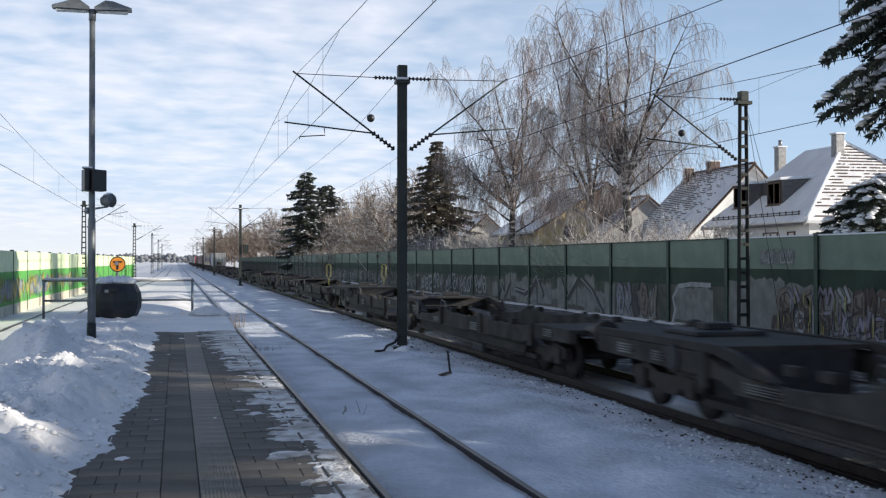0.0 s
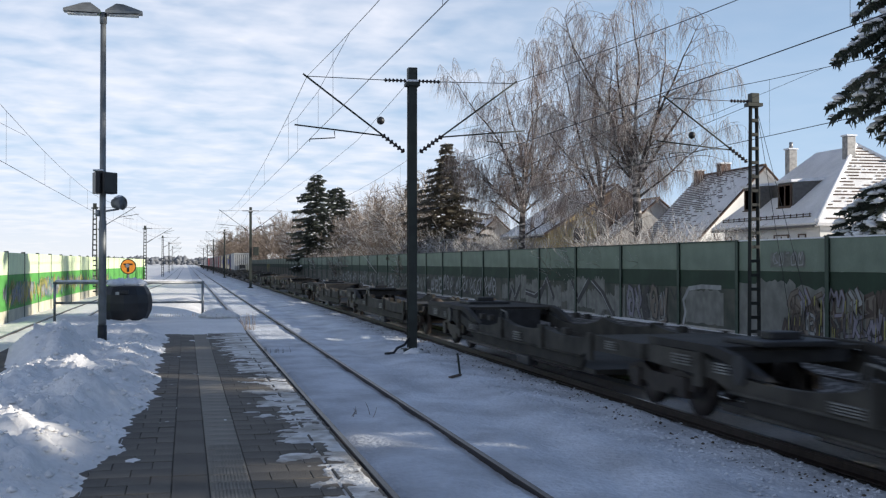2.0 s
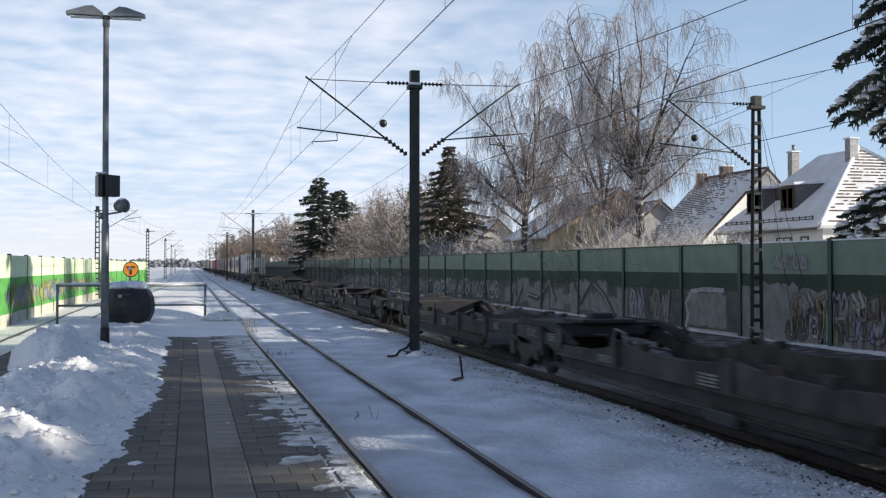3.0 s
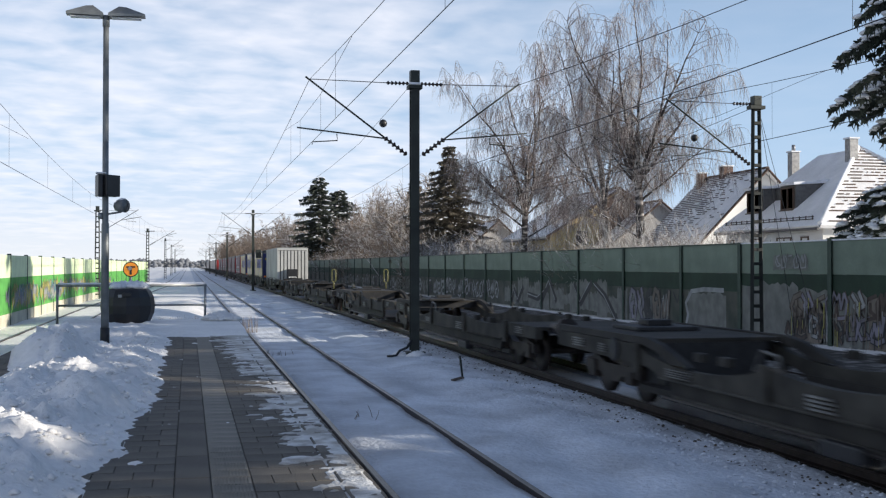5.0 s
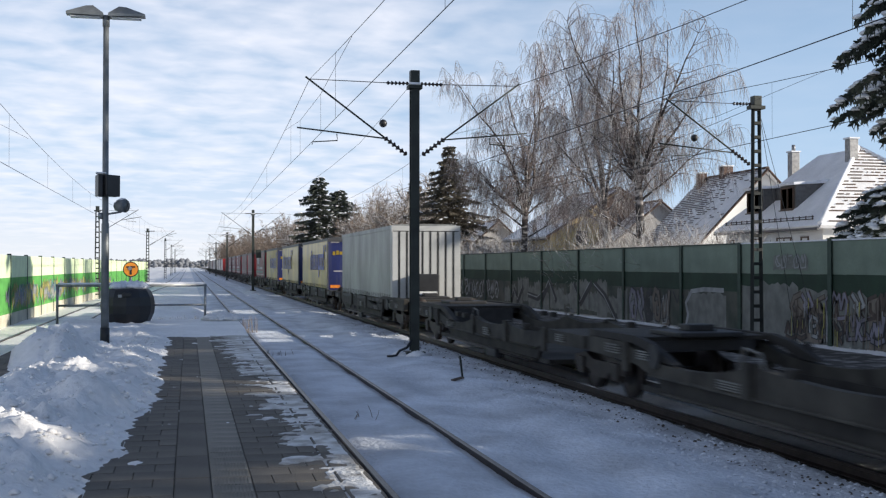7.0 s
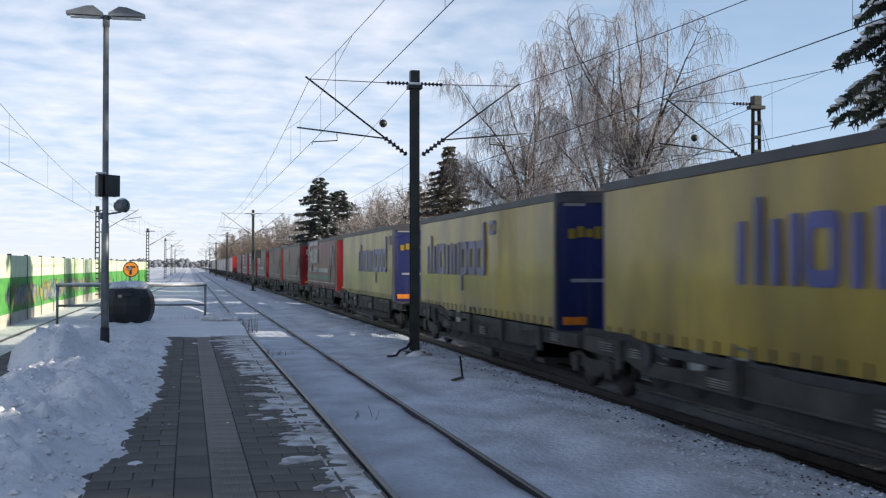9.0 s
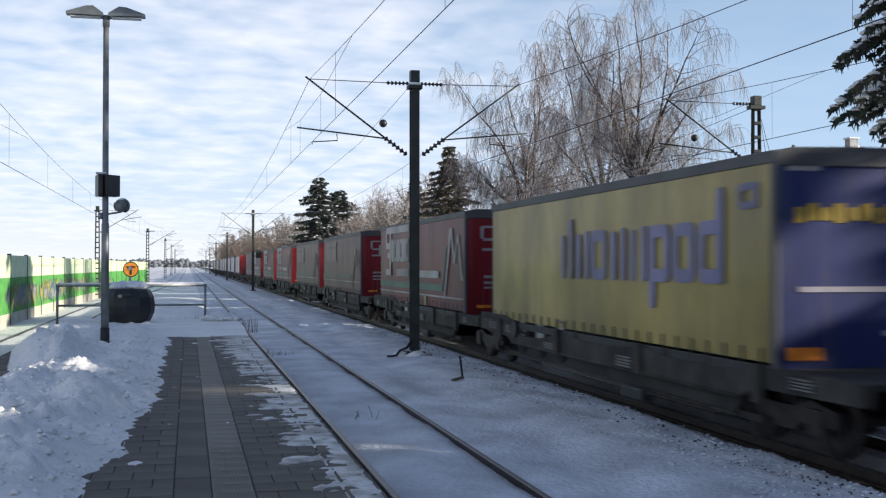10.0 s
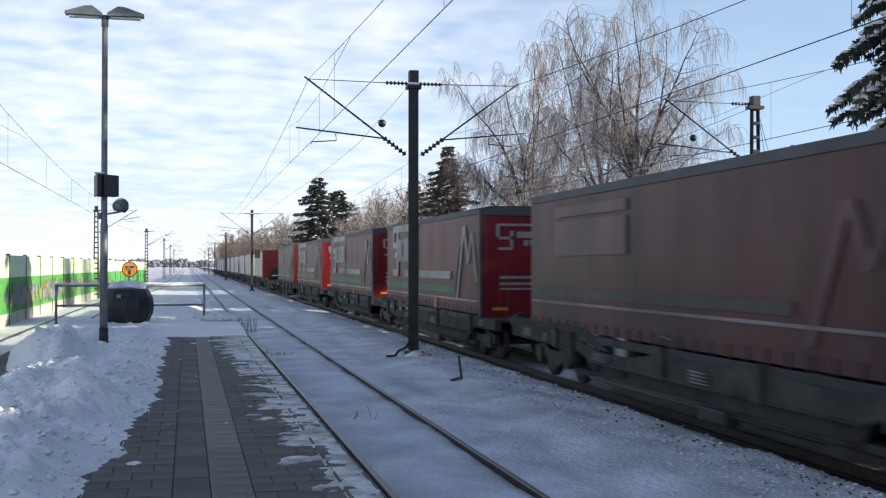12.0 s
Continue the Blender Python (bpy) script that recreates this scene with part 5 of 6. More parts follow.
def house_gabled(x, y0, y1, half, eave, ridge, wall_mat, label, tiles, seed, roof_mat=SNOW, along="y"):
    """A gabled house; its ridge runs along the tracks at x."""
    h = thing("house", Matrix(), label, "house", "houses behind the wall")
    part("wall", P([(x - half, 0), (x + half, 0), (x + half, eave), (x, ridge - 0.05), (x - half, eave)], 1, y0, y1), wall_mat, h)
    o, s = 0.5, (ridge - eave) / half
    for k in (-1, 1):
        a, b = (x + k * (half + o), y0 - o, eave - s * o), (x + k * (half + o), y1 + o, eave - s * o)
        c, d = (x, y1 + o, ridge), (x, y0 - o, ridge)
        roof_plane("roof", [a, d, c, b], h, roof_mat, 0.16)
        if k < 0 and tiles:
            tile_strips(h, a, b, c, d, 40, TILE_BROWN, seed, tiles)
    for k in (-1, 1):
        for y in (y0 - o - 0.03, y1 + o + 0.03):
            part("verge_board", T([(x + k * (half + o), y, eave - s * o + 0.08), (x, y, ridge + 0.1)], 0.09, 4), FRAME_BROWN, h)
    part("ridge_tiles", T([(x, y0 - o, ridge + 0.14), (x, y1 + o, ridge + 0.14)], 0.15, 6), TILE_BROWN, h)
    return h


house_hipped()
hb = house_gabled(38.0, 70.6, 79.6, 5.4, 3.3, 8.75, HOUSE_WHITE, "white gabled house with patchy snow on brown roof tiles", lambda u, v: 0.12 + 0.75 * smooth01(0.35, 0.95, u + 0.3 * v) + (0.5 if v > 0.93 else 0), 11)
chimney_on(hb, 38.0, 76.2, 8.3, 9.5, 0.75, BRICK, False)
chimney_on(hb, 37.4, 79.0, 7.6, 9.2, 0.6, BRICK, False)
hb2 = house_gabled(37.0, 86.0, 96.0, 5.0, 3.4, 7.4, HOUSE_GREY, "grey gabled house with brown tiles and thin snow", lambda u, v: 0.6, 13)
hc = house_gabled(34.7, 89.0, 101.0, 5.9, 4.9, 8.6, HOUSE_YELLOW, "yellow gabled house with brown eaves and a snowy roof", lambda u, v: 0.3 * v, 17)
# dark brown panel over the right part of the yellow gable
part("gable_panel", P([(33.0, 0.5), (40.5, 0.5), (40.5, 4.9), (34.7, 8.4), (33.0, 7.35)], 1, 88.93, 88.995), FRAME_BROWN, hc, "dark brown panel over part of the gable")
part("window", B(31.0, 32.0, 88.96, 89.02, 4.0, 5.2), GLASS, hc, "dark window with a brown frame")
part("window", B(35.7, 36.9, 88.88, 89.02, 4.2, 5.4), GLASS, hc, "dark window with a brown frame")
gutter(hc, 28.2, 88.5, 101.5, 4.5)
house_gabled(31.2, 114.0, 121.0, 2.6, 4.6, 6.9, HOUSE_GREY, "small grey house with a snow-covered gable roof", None, 19)
house_gabled(52.0, 74.0, 86.0, 6.0, 5.0, 9.0, HOUSE_WHITE, "white house farther back with a snowy roof", None, 23)
# unseen neighbours along the same street, added beside and behind the platform so that their roofs shade it
house_gabled(38.0, 6.0, 20.0, 5.6, 5.4, 11.2, HOUSE_WHITE, "tall white gabled house with a snowy roof, added out of view for shade", None, 29)
house_gabled(38.0, -18.0, -4.0, 5.6, 5.4, 11.2, HOUSE_WHITE, "tall white gabled house with a snowy roof, added out of view for shade", None, 31)

# ---- the planting behind the wall ----
birch(24.25, 58.8, 7.8, 0.0, 3, "tall weeping birch with pale bark and frosted hanging twigs",
      [(40, 180, 7.0), (18, 182, 10.0), (6, 0, 10.4), (38, 0, 6.8), (24, 95, 8.4), (26, 270, 8.0), (24, 345, 9.6), (30, 175, 8.6), (30, 5, 8.2)], [(0.62, 64, 178, 4.4), (0.8, 46, 0, 6.0), (0.85, 55, 80, 5.0), (0.9, 52, 190, 5.6)], 0.0078, 0.4)
birch(26.75, 68.5, 6.6, -0.16, 8, "leaning weeping birch with dense brown twigs",
      [(22, 180, 10.0), (8, 200, 10.4), (34, 185, 7.6), (18, 260, 9.0), (16, 90, 8.6)], [(0.85, 60, 175, 5.0), (0.9, 50, 20, 4.0)], 0.009, 0.2)
birch(23.6, 79.0, 6.8, 0.0, 14, "broad weeping birch with brown drooping twigs",
      [(10, 180, 10.6), (2, 30, 11.4), (14, 0, 11.2), (26, 182, 8.8), (28, 0, 9.6), (42, 180, 6.0), (46, 0, 6.0), (20, 90, 10), (24, 270, 10)], [(0.75, 66, 180, 5.0), (0.7, 62, 10, 4.6), (0.9, 55, 205, 6.0), (0.9, 55, 40, 5.6)], 0.0098, 0.2)
conifer(28.25, 37.2, 20.0, 5.0, 21, "big dark spruce with heavy snow on its drooping boughs", snow=0.36, whorls=38, per=12, sprays=54, blade=0.36, droop=0.42, ragged=0.42, low=0.43, name="spruce", taper=0.36, hang=1.0, clump=0.95)
conifer(27.6, 41.4, 5.4, 3.7, 22, "low snow-laden spruce beside the white house", snow=0.36, whorls=15, per=11, sprays=44, blade=0.30, droop=0.3, low=0.02, name="spruce", taper=0.5, hang=0.8, clump=1.0)
conifer(24.3, 106.5, 13.6, 5.8, 25, "brownish conifer dusted with frost among bare bushes", snow=0.12, clump=0.4, needles=NEEDLE_BROWN, whorls=26, per=9, sprays=28, blade=0.42, ragged=0.4, droop=0.15, low=0.05)
conifer(21.8, 196.0, 17.4, 6.4, 27, "dark conifer dusted with snow", snow=0.22, clump=0.5, needles=NEEDLE_HAZED, whorls=24, per=8, sprays=26, blade=0.6, droop=0.12, ragged=0.5, low=0.05, taper=0.62)
conifer(25.8, 199.0, 15.6, 6.0, 28, "dark broad conifer dusted with snow", snow=0.22, clump=0.5, needles=NEEDLE_HAZED, whorls=22, per=8, sprays=26, blade=0.6, droop=0.05, ragged=0.55, low=0.05, taper=0.45)
conifer(26.5, 134.0, 12.5, 3.2, 30, "slim dark conifer half hidden by bare trees", snow=0.05, needles=NEEDLE_BROWN, whorls=18, per=7, sprays=12, blade=0.6, droop=0.15)
# unseen spruces added beside and behind the platform to shade and dapple it
for i, (x, y, h) in enumerate(((27.0, 19.4, 17.5), (28.5, 12.6, 18.5), (26.5, 8.0, 18.0), (28.0, 0.8, 18.0), (27.0, -6.6, 18.5), (27.5, -12.0, 18.0), (28.0, -18.0, 18.0))):
    conifer(x, y, h, 5.2, 40 + i, "tall dark spruce with snowy boughs, added out of view for shade", snow=0.2, whorls=17, per=7, sprays=11, blade=0.75, name="spruce", group="garden spruces", taper=0.6, ragged=0.4)

rng = random.Random(77)
for i in range(31):
    y = 110 + i * 6 + rng.uniform(-3, 3)
    x = 21.5 + rng.uniform(0, 7) + 0.012 * y
    bare_tree(x, y, rng.uniform(9, 13.5), 1.0, 100 + i, "leafless brown garden tree behind the wall", limbs=10, boughs=7, sprays=9, twig_r=0.018 + 0.00010 * y, twig=BUSH_TWIG, frost=0.32, fork=0.25, group="bare trees along the line")
for i in range(14):
    y = 100 + i * 7 + rng.uniform(-2, 2)
    shrub(20.8 + rng.uniform(0, 1.6), y, rng.uniform(3.3, 4.6), 3.6, 200 + i, "brown leafless shrub dusted with frost behind the wall", frost=0.25, r=0.014 + 0.00006 * y)
for i, (x, y, h) in enumerate(((23.0, 50.5, 3.9), (22.2, 53.5, 3.8), (21.6, 57.0, 3.7), (24.5, 60.0, 4.2), (22.8, 47.5, 3.6))):
    shrub(x, y, h, 4.6, 300 + i, "frost-white bush behind the noise wall", frost=0.6, stems=110, r=0.012)
# frosted garden bushes before the yellow house
for i in range(7):
    shrub(21.6 + rng.uniform(0, 2.5), 80 + i * 4.2, rng.uniform(3.6, 5.0), 4.0, 320 + i, "frost-white bush behind the noise wall", frost=0.65, stems=60, r=0.016)
for i in range(20):
    y = 290 + i * 22
    bare_tree(20 + rng.uniform(-1, 12), y, rng.uniform(11, 16), 1.1, 400 + i, "distant leafless tree beside the railway", limbs=10, boughs=7, sprays=8, twig_r=0.06, twig=BUSH_TWIG, fork=0.22, group="bare trees along the line")


def far_wood():
    """The wooded horizon beyond the fields, its haze only in the colour."""
    rng = random.Random(5)
    ms = Mesh()
    for i in range(5200):
        x = -700 + 1150 * rng.random()
        y = 1250 + rng.uniform(-120, 200) - 0.25 * abs(x)
        top = 6 + 4 * n2d(x, 0, 0.02, 40) + 4 * n2d(x, 0, 0.09, 41)
        ms.blob(Vector((x, y, top * rng.random() ** 0.6)), rng.uniform(1.4, 3.4), rng, flat=rng.uniform(0.7, 1.3))
    o = ms.done("far_woods", [HAZED_WOOD], None, "line of leafless woods on the horizon in a haze-grey colour", kind="stuff")
    tagged(o, category="woods")


far_wood()


# ---- on and around the platform ----
def platform_lamp():
    m = thing("platform_lamp", pose(-1.69, 24.6, PLAT_Z) @ Matrix.Scale(0.962, 4), "tall grey twin-headed platform lamp with loudspeaker and display boxes", "lamp post")
    part("pole", T([(0, 0, 0), (0, 0, 2.6), (0, 0, 2.62), (0, 0, 6.92)], [0.085, 0.08, 0.068, 0.06], 16), LAMP_GREY, m)
    part("base_sleeve", T([(0, 0, -0.02), (0, 0, 0.36)], 0.098, 16), BLACK_PLASTIC, m, "black base sleeve")
    part("collar", T([(0, 0, 6.86), (0, 0, 7.1)], 0.075, 12), LAMP_GREY, m)
    for s in (-1, 1):
        bm = bmesh.new()
        low = [(s * 0.05, -0.2), (s * 0.82, -0.13), (s * 0.82, 0.13), (s * 0.05, 0.2)]
        rim = [bm.verts.new((x, y, 7.06 + 0.03 * (abs(x) > 0.5))) for x, y in low]
        top0 = [bm.verts.new((x, y, 7.12 + 0.02 * (abs(x) > 0.5))) for x, y in low]
        ridge = [bm.verts.new((s * 0.27, -0.05, 7.30)), bm.verts.new((s * 0.42, -0.05, 7.29)), bm.verts.new((s * 0.42, 0.05, 7.29)), bm.verts.new((s * 0.27, 0.05, 7.30))]
        for a, b in ((rim, top0), (top0, ridge)):
            for k in range(4):
                bm.faces.new((a[k], a[(k + 1) % 4], b[(k + 1) % 4], b[k]))
        bm.faces.new(ridge)
        bm.faces.new(rim[::-1])
        bmesh.ops.recalc_face_normals(bm, faces=bm.faces[:])
        hd = part("lamp_head", bm, LAMP_GREY, m, "grey hooded lamp head, unlit")
        x0, x1 = sorted((s * 0.12, s * 0.74))
        part("diffuser", B(x0, x1, -0.11, 0.11, 7.035, 7.062, bevel=0.01), PORCELAIN, hd, "pale unlit diffuser")
    for x, a in ((-0.13, 14), (0.14, -40)):
        b = part("display_box", B(-0.05, 0.05, -0.2, 0.2, -0.23, 0.23, bevel=0.02), BLACK_PLASTIC, m, "dark flat display box")
        b.matrix_basis = pose(x, -0.05, 3.42, 0, 0, a)
        same("display_box", b, pose(x * 0.5, 0.1, 3.42, 0, 0, a), m)
    part("box_snow", B(-0.2, 0.02, -0.12, 0.18, 3.672, 3.71, bevel=0.015), CAP_SNOW, m, "thin snow on the box")
    bm = bmesh.new()
    tube(bm, [(-0.12, -0.02, 2.78), (0.34, -0.05, 2.86)], 0.022, 8)
    tube(bm, [(-0.1, -0.02, 2.84), (-0.1, -0.02, 2.70)], 0.05, 8)
    part("speaker_arm", bm, GALV, m)
    part("loudspeaker", T([(0.20, 0.06, 2.98), (0.22, 0.05, 2.98), (0.30, 0.0, 2.99), (0.42, -0.07, 2.99), (0.425, -0.073, 2.99), (0.415, -0.066, 2.99)], [0.05, 0.10, 0.125, 0.15, 0.14, 0.02], 16), LAMP_GREY, m, "round grey loudspeaker with snow on top")
    part("speaker_snow", T([(0.24, 0.04, 3.09), (0.34, -0.02, 3.11), (0.42, -0.07, 3.12)], [0.03, 0.055, 0.03], 8), CAP_SNOW, m)


def grit_bin():
    b = thing("grit_bin", pose(-1.62, 32.3, PLAT_Z), "squat black plastic grit bin with snow on its lid", "grit bin")
    rr = [0.02, 0.54, 0.60, 0.70, 0.725, 0.69, 0.60, 0.56, 0.02]
    zz = [-0.02, 0.0, 0.12, 0.34, 0.55, 0.78, 0.96, 1.0, 1.03]
    bm = T([(0, 0, z) for z in zz], rr, 12)
    for f in bm.faces:
        f.smooth = False
    bmesh.ops.bevel(bm, geom=[e for e in bm.edges if e.calc_face_angle(0) > 0.3], offset=0.015, segments=1, affect="EDGES")
    part("body", bm, BLACK_PLASTIC, b)
    part("hinge", B(-0.12, 0.12, -0.70, -0.62, 0.80, 0.90, bevel=0.01), BLACK_PLASTIC, b)
    part("label_plate", B(-0.22, -0.12, -0.69, -0.67, 0.78, 0.86), GALV, b, "small pale plate, unreadable")
    rng = random.Random(4)
    ms = Mesh()
    for i in range(26):
        a, q = rng.uniform(0, 6.28), 0.40 * rng.random() ** 0.5
        ms.blob(Vector((math.cos(a) * q, math.sin(a) * q, 1.05)), rng.uniform(0.13, 0.24), rng, flat=0.85)
    ms.done("snow_cap", [CAP_SNOW], b, "lumpy cap of snow", kind="stuff")


def railing():
    r = thing("railing", pose(0, PLAT_END - 0.15, PLAT_Z), "galvanised tube railing across the platform's end with snow", "railing")
    for x in (-3.62, -1.6, 0.47):
        part("post", T([(x, 0, -0.05), (x, 0, 1.05)], 0.038, 10), GALV, r)
    part("top_rail", T([(-3.66, 0, 1.07), (0.51, 0, 1.07)], 0.042, 10), GALV, r)
    part("mid_rail", T([(-3.6, 0, 0.50), (0.45, 0, 0.50)], 0.032, 10), GALV, r)
    rng = random.Random(2)
    n = 40
    pts = [(-3.6 + 4.05 * i / n, 0, 1.115) for i in range(n + 1)]
    part("rail_snow", T(pts, [0.028 + 0.018 * rng.random() for _ in pts], 6), CAP_SNOW, r, "line of snow on the top rail")


def end_sign():
    s = thing("round_sign", pose(-1.72, 36.0, 0), "orange round sign with black border and bars on a post", "sign")
    part("post", T([(0, 0.03, -0.2), (0, 0.03, 2.36)], 0.03, 8), GALV, s)
    part("disc", T([(0, -0.012, 2.24), (0, 0.012, 2.24)], 0.235, 28), SIGN_BLACK, s)
    part("face", T([(0, -0.020, 2.24), (0, -0.0125, 2.24)], 0.205, 28), SIGN_ORANGE, s, "orange face")
    part("bar", B(-0.032, 0.032, -0.027, -0.0205, 2.08, 2.34), SIGN_BLACK, s)
    part("bar", B(-0.13, 0.13, -0.027, -0.0205, 2.29, 2.335), SIGN_BLACK, s)
    part("dot", T([(-0.02, -0.034, 2.27), (-0.02, -0.0275, 2.27)], 0.06, 14), ALU, s, "grey dot")


def marker_stake():
    s = thing("marker_stake", pose(5.76, 23.9, -0.1, 0, -7, 0), "short dark steel stake in the snow", "stake")
    part("shaft", B(-0.02, 0.02, -0.025, 0.025, -0.1, 0.52, bevel=0.004), MAST_PAINT, s)
    part("collar", B(-0.04, 0.04, -0.05, 0.05, 0.0, 0.06, bevel=0.01), MAST_PAINT, s)
    d = part("board_scrap", B(-0.16, 0.16, -0.05, 0.05, 0, 0.03, bevel=0.006), BARK, None)
    d.matrix_basis = pose(5.48, 23.2, -0.02, 4, -6, 35)
    tagged(d, "dark scrap of wood lying on the snow", "wood scrap")


def mast_skirt():
    ms = Mesh()
    rng = random.Random(9)
    for i in range(18):
        a, q = rng.uniform(0, 6.28), rng.uniform(0.15, 0.5)
        ms.blob(Vector((5.92 + math.cos(a) * q, 30.0 + math.sin(a) * q, -0.06)), rng.uniform(0.16, 0.3), rng, flat=0.6)
    tagged(ms.done("snow_heap", [SNOW], None, "small heap of snow round the mast foot"), category="snow heap")
    ms = Mesh()
    for i in range(40):
        a, q = rng.uniform(0, 6.28), 0.55 * rng.random() ** 0.6
        ms.blob(Vector((0.92 + math.cos(a) * q * 0.75, 33.0 + math.sin(a) * q, PLAT_Z + 0.10 + 0.14 * (1 - q / 0.6))), rng.uniform(0.10, 0.24), rng, flat=0.7)
    tagged(ms.done("snow_heap", [SNOW], None, "small heap of shovelled snow at the platform's end"), category="snow heap")
    c = part("earth_cable", T([(5.80, 29.9, 0.35), (5.66, 29.8, 0.18), (5.45, 29.75, 0.1), (5.35, 29.7, -0.02), (5.1, 29.6, -0.03)], 0.035, 6), BLACK_PLASTIC)
    tagged(c, "black cable bent from the mast foot into snow", "cable")


def weeds():
    rng = random.Random(12)
    for x, y, n, h in ((2.62, 17.9, 6, 0.2), (2.42, 31.0, 16, 0.18), (0.0, 35.6, 150, 0.5), (-0.7, 36.2, 150, 0.5), (-0.4, 38.5, 130, 0.45), (-2.6, 36.0, 60, 0.4)):
        ms = Mesh()
        for i in range(n):
            p = Vector((rng.uniform(-0.5, 0.5) * (0.4 + n / 40), rng.uniform(-0.3, 0.3), -0.02))
            e = p + Vector((rng.uniform(-0.08, 0.08), rng.uniform(-0.08, 0.08), h * rng.uniform(0.5, 1.1)))
            ms.bar([p, p.lerp(e, 0.6) + Vector((0.01, 0, 0)), e], [0.006, 0.005, 0.003], 3)
        o = ms.done("dry_weeds", [BUSH_TWIG], None, "tuft of dry brown stalks poking through snow", kind="stuff")
        o.matrix_basis = pose(x, y, ground_z(x, y))
        tagged(o, category="weeds")


platform_lamp()
grit_bin()
railing()
end_sign()
marker_stake()
mast_skirt()
weeds()


def feeder(x0, y0, ys, label):
    """The earth wire slung from mast head to mast head, with its dark ball."""
    w = thing("feeder_line", Matrix(), label, "feeder wire", "feeder wires")
    pts = []
    for a, b in zip(ys, ys[1:]):
        for i in range(9):
            u = i / 9
            pts.append((x0, a + (b - a) * u, 7.1 - 0.7 * (1 - (2 * u - 1) ** 6)))
    part("wire", T(pts, 0.008, 4), WIRE, w)
    part("ball", T([(x0, y0 + 3.9, 6.53), (x0, y0 + 3.9, 6.57), (x0, y0 + 3.9, 6.65), (x0, y0 + 3.9, 6.73), (x0, y0 + 3.9, 6.77)], [0.03, 0.1, 0.125, 0.1, 0.03], 12), BLACK_PLASTIC, w, "dark ball on the wire")


feeder(5.72, 30.1, [30.1, 109, 184, 259], "thin earth wire slung along the middle masts")
feeder(16.6, 31.7, [31.7, 109], "thin earth wire to the lattice mast")


# ---- paint on the walls ----
def ribbon(ms, pts, w, x, mat):
    """A stroke of paint; each coat lies a little over the one before."""
    pts = [Vector((x, p[0], p[1])) for p in pts]
    for i in range(len(pts) - 1):
        coat = Vector((-0.0004 * (len(ms.f) % 50), 0, 0))
        d = (pts[i + 1] - pts[i]).normalized()
        n = Vector((0, -d.z, d.y)) * w / 2
        e = d * w * 0.25
        ms.quad(pts[i] + n - e + coat, pts[i + 1] + n + e + coat, pts[i + 1] - n + e + coat, pts[i] - n - e + coat, mat)


def spray(rng, y0, y1, z0, z1):
    """A looping stroke inside a box on the wall."""
    n, pts = rng.randint(4, 7), []
    y, z = rng.uniform(y0, y1), rng.uniform(z0, z1)
    for i in range(n):
        y = min(y1, max(y0, y + rng.uniform(-0.8, 0.8)))
        z = z1 - rng.random() * 0.4 * (z1 - z0) if i % 2 else z0 + rng.random() * 0.4 * (z1 - z0)
        pts.append((y, z))
    fine = []
    for i in range(len(pts) - 1):
        for k in range(5):
            u = k / 5
            fine.append((pts[i][0] + (pts[i + 1][0] - pts[i][0]) * (u * u * (3 - 2 * u)), pts[i][1] + (pts[i + 1][1] - pts[i][1]) * u))
    return fine + [pts[-1]]


def paint(name, base):
    return material(name, base, 0.7, var=0.3, scale=2.0)


INKS = [paint("black_spray", (0.045, 0.045, 0.045)), paint("white_spray", (0.34, 0.35, 0.345)), paint("lilac_spray", (0.24, 0.225, 0.27)), paint("tan_spray", (0.185, 0.155, 0.125)),
        paint("brown_spray", (0.085, 0.062, 0.05)), paint("yellow_spray", (0.36, 0.34, 0.10)), paint("teal_spray", (0.10, 0.22, 0.24)), paint("grey_patch", (0.195, 0.20, 0.18))]


def patch(ms, y0, y1, z0, z1, x, mat, rng):
    """A ragged block of rolled-on paint."""
    n = 14
    top = [z1 + rng.uniform(-0.12, 0.12) for _ in range(n + 1)]
    bot = [z0 + rng.uniform(-0.05, 0.05) for _ in range(n + 1)]
    for i in range(n):
        a, b = y0 + (y1 - y0) * i / n, y0 + (y1 - y0) * (i + 1) / n
        ms.quad(Vector((x, a, bot[i])), Vector((x, b, bot[i + 1])), Vector((x, b, top[i + 1])), Vector((x, a, top[i])), mat)


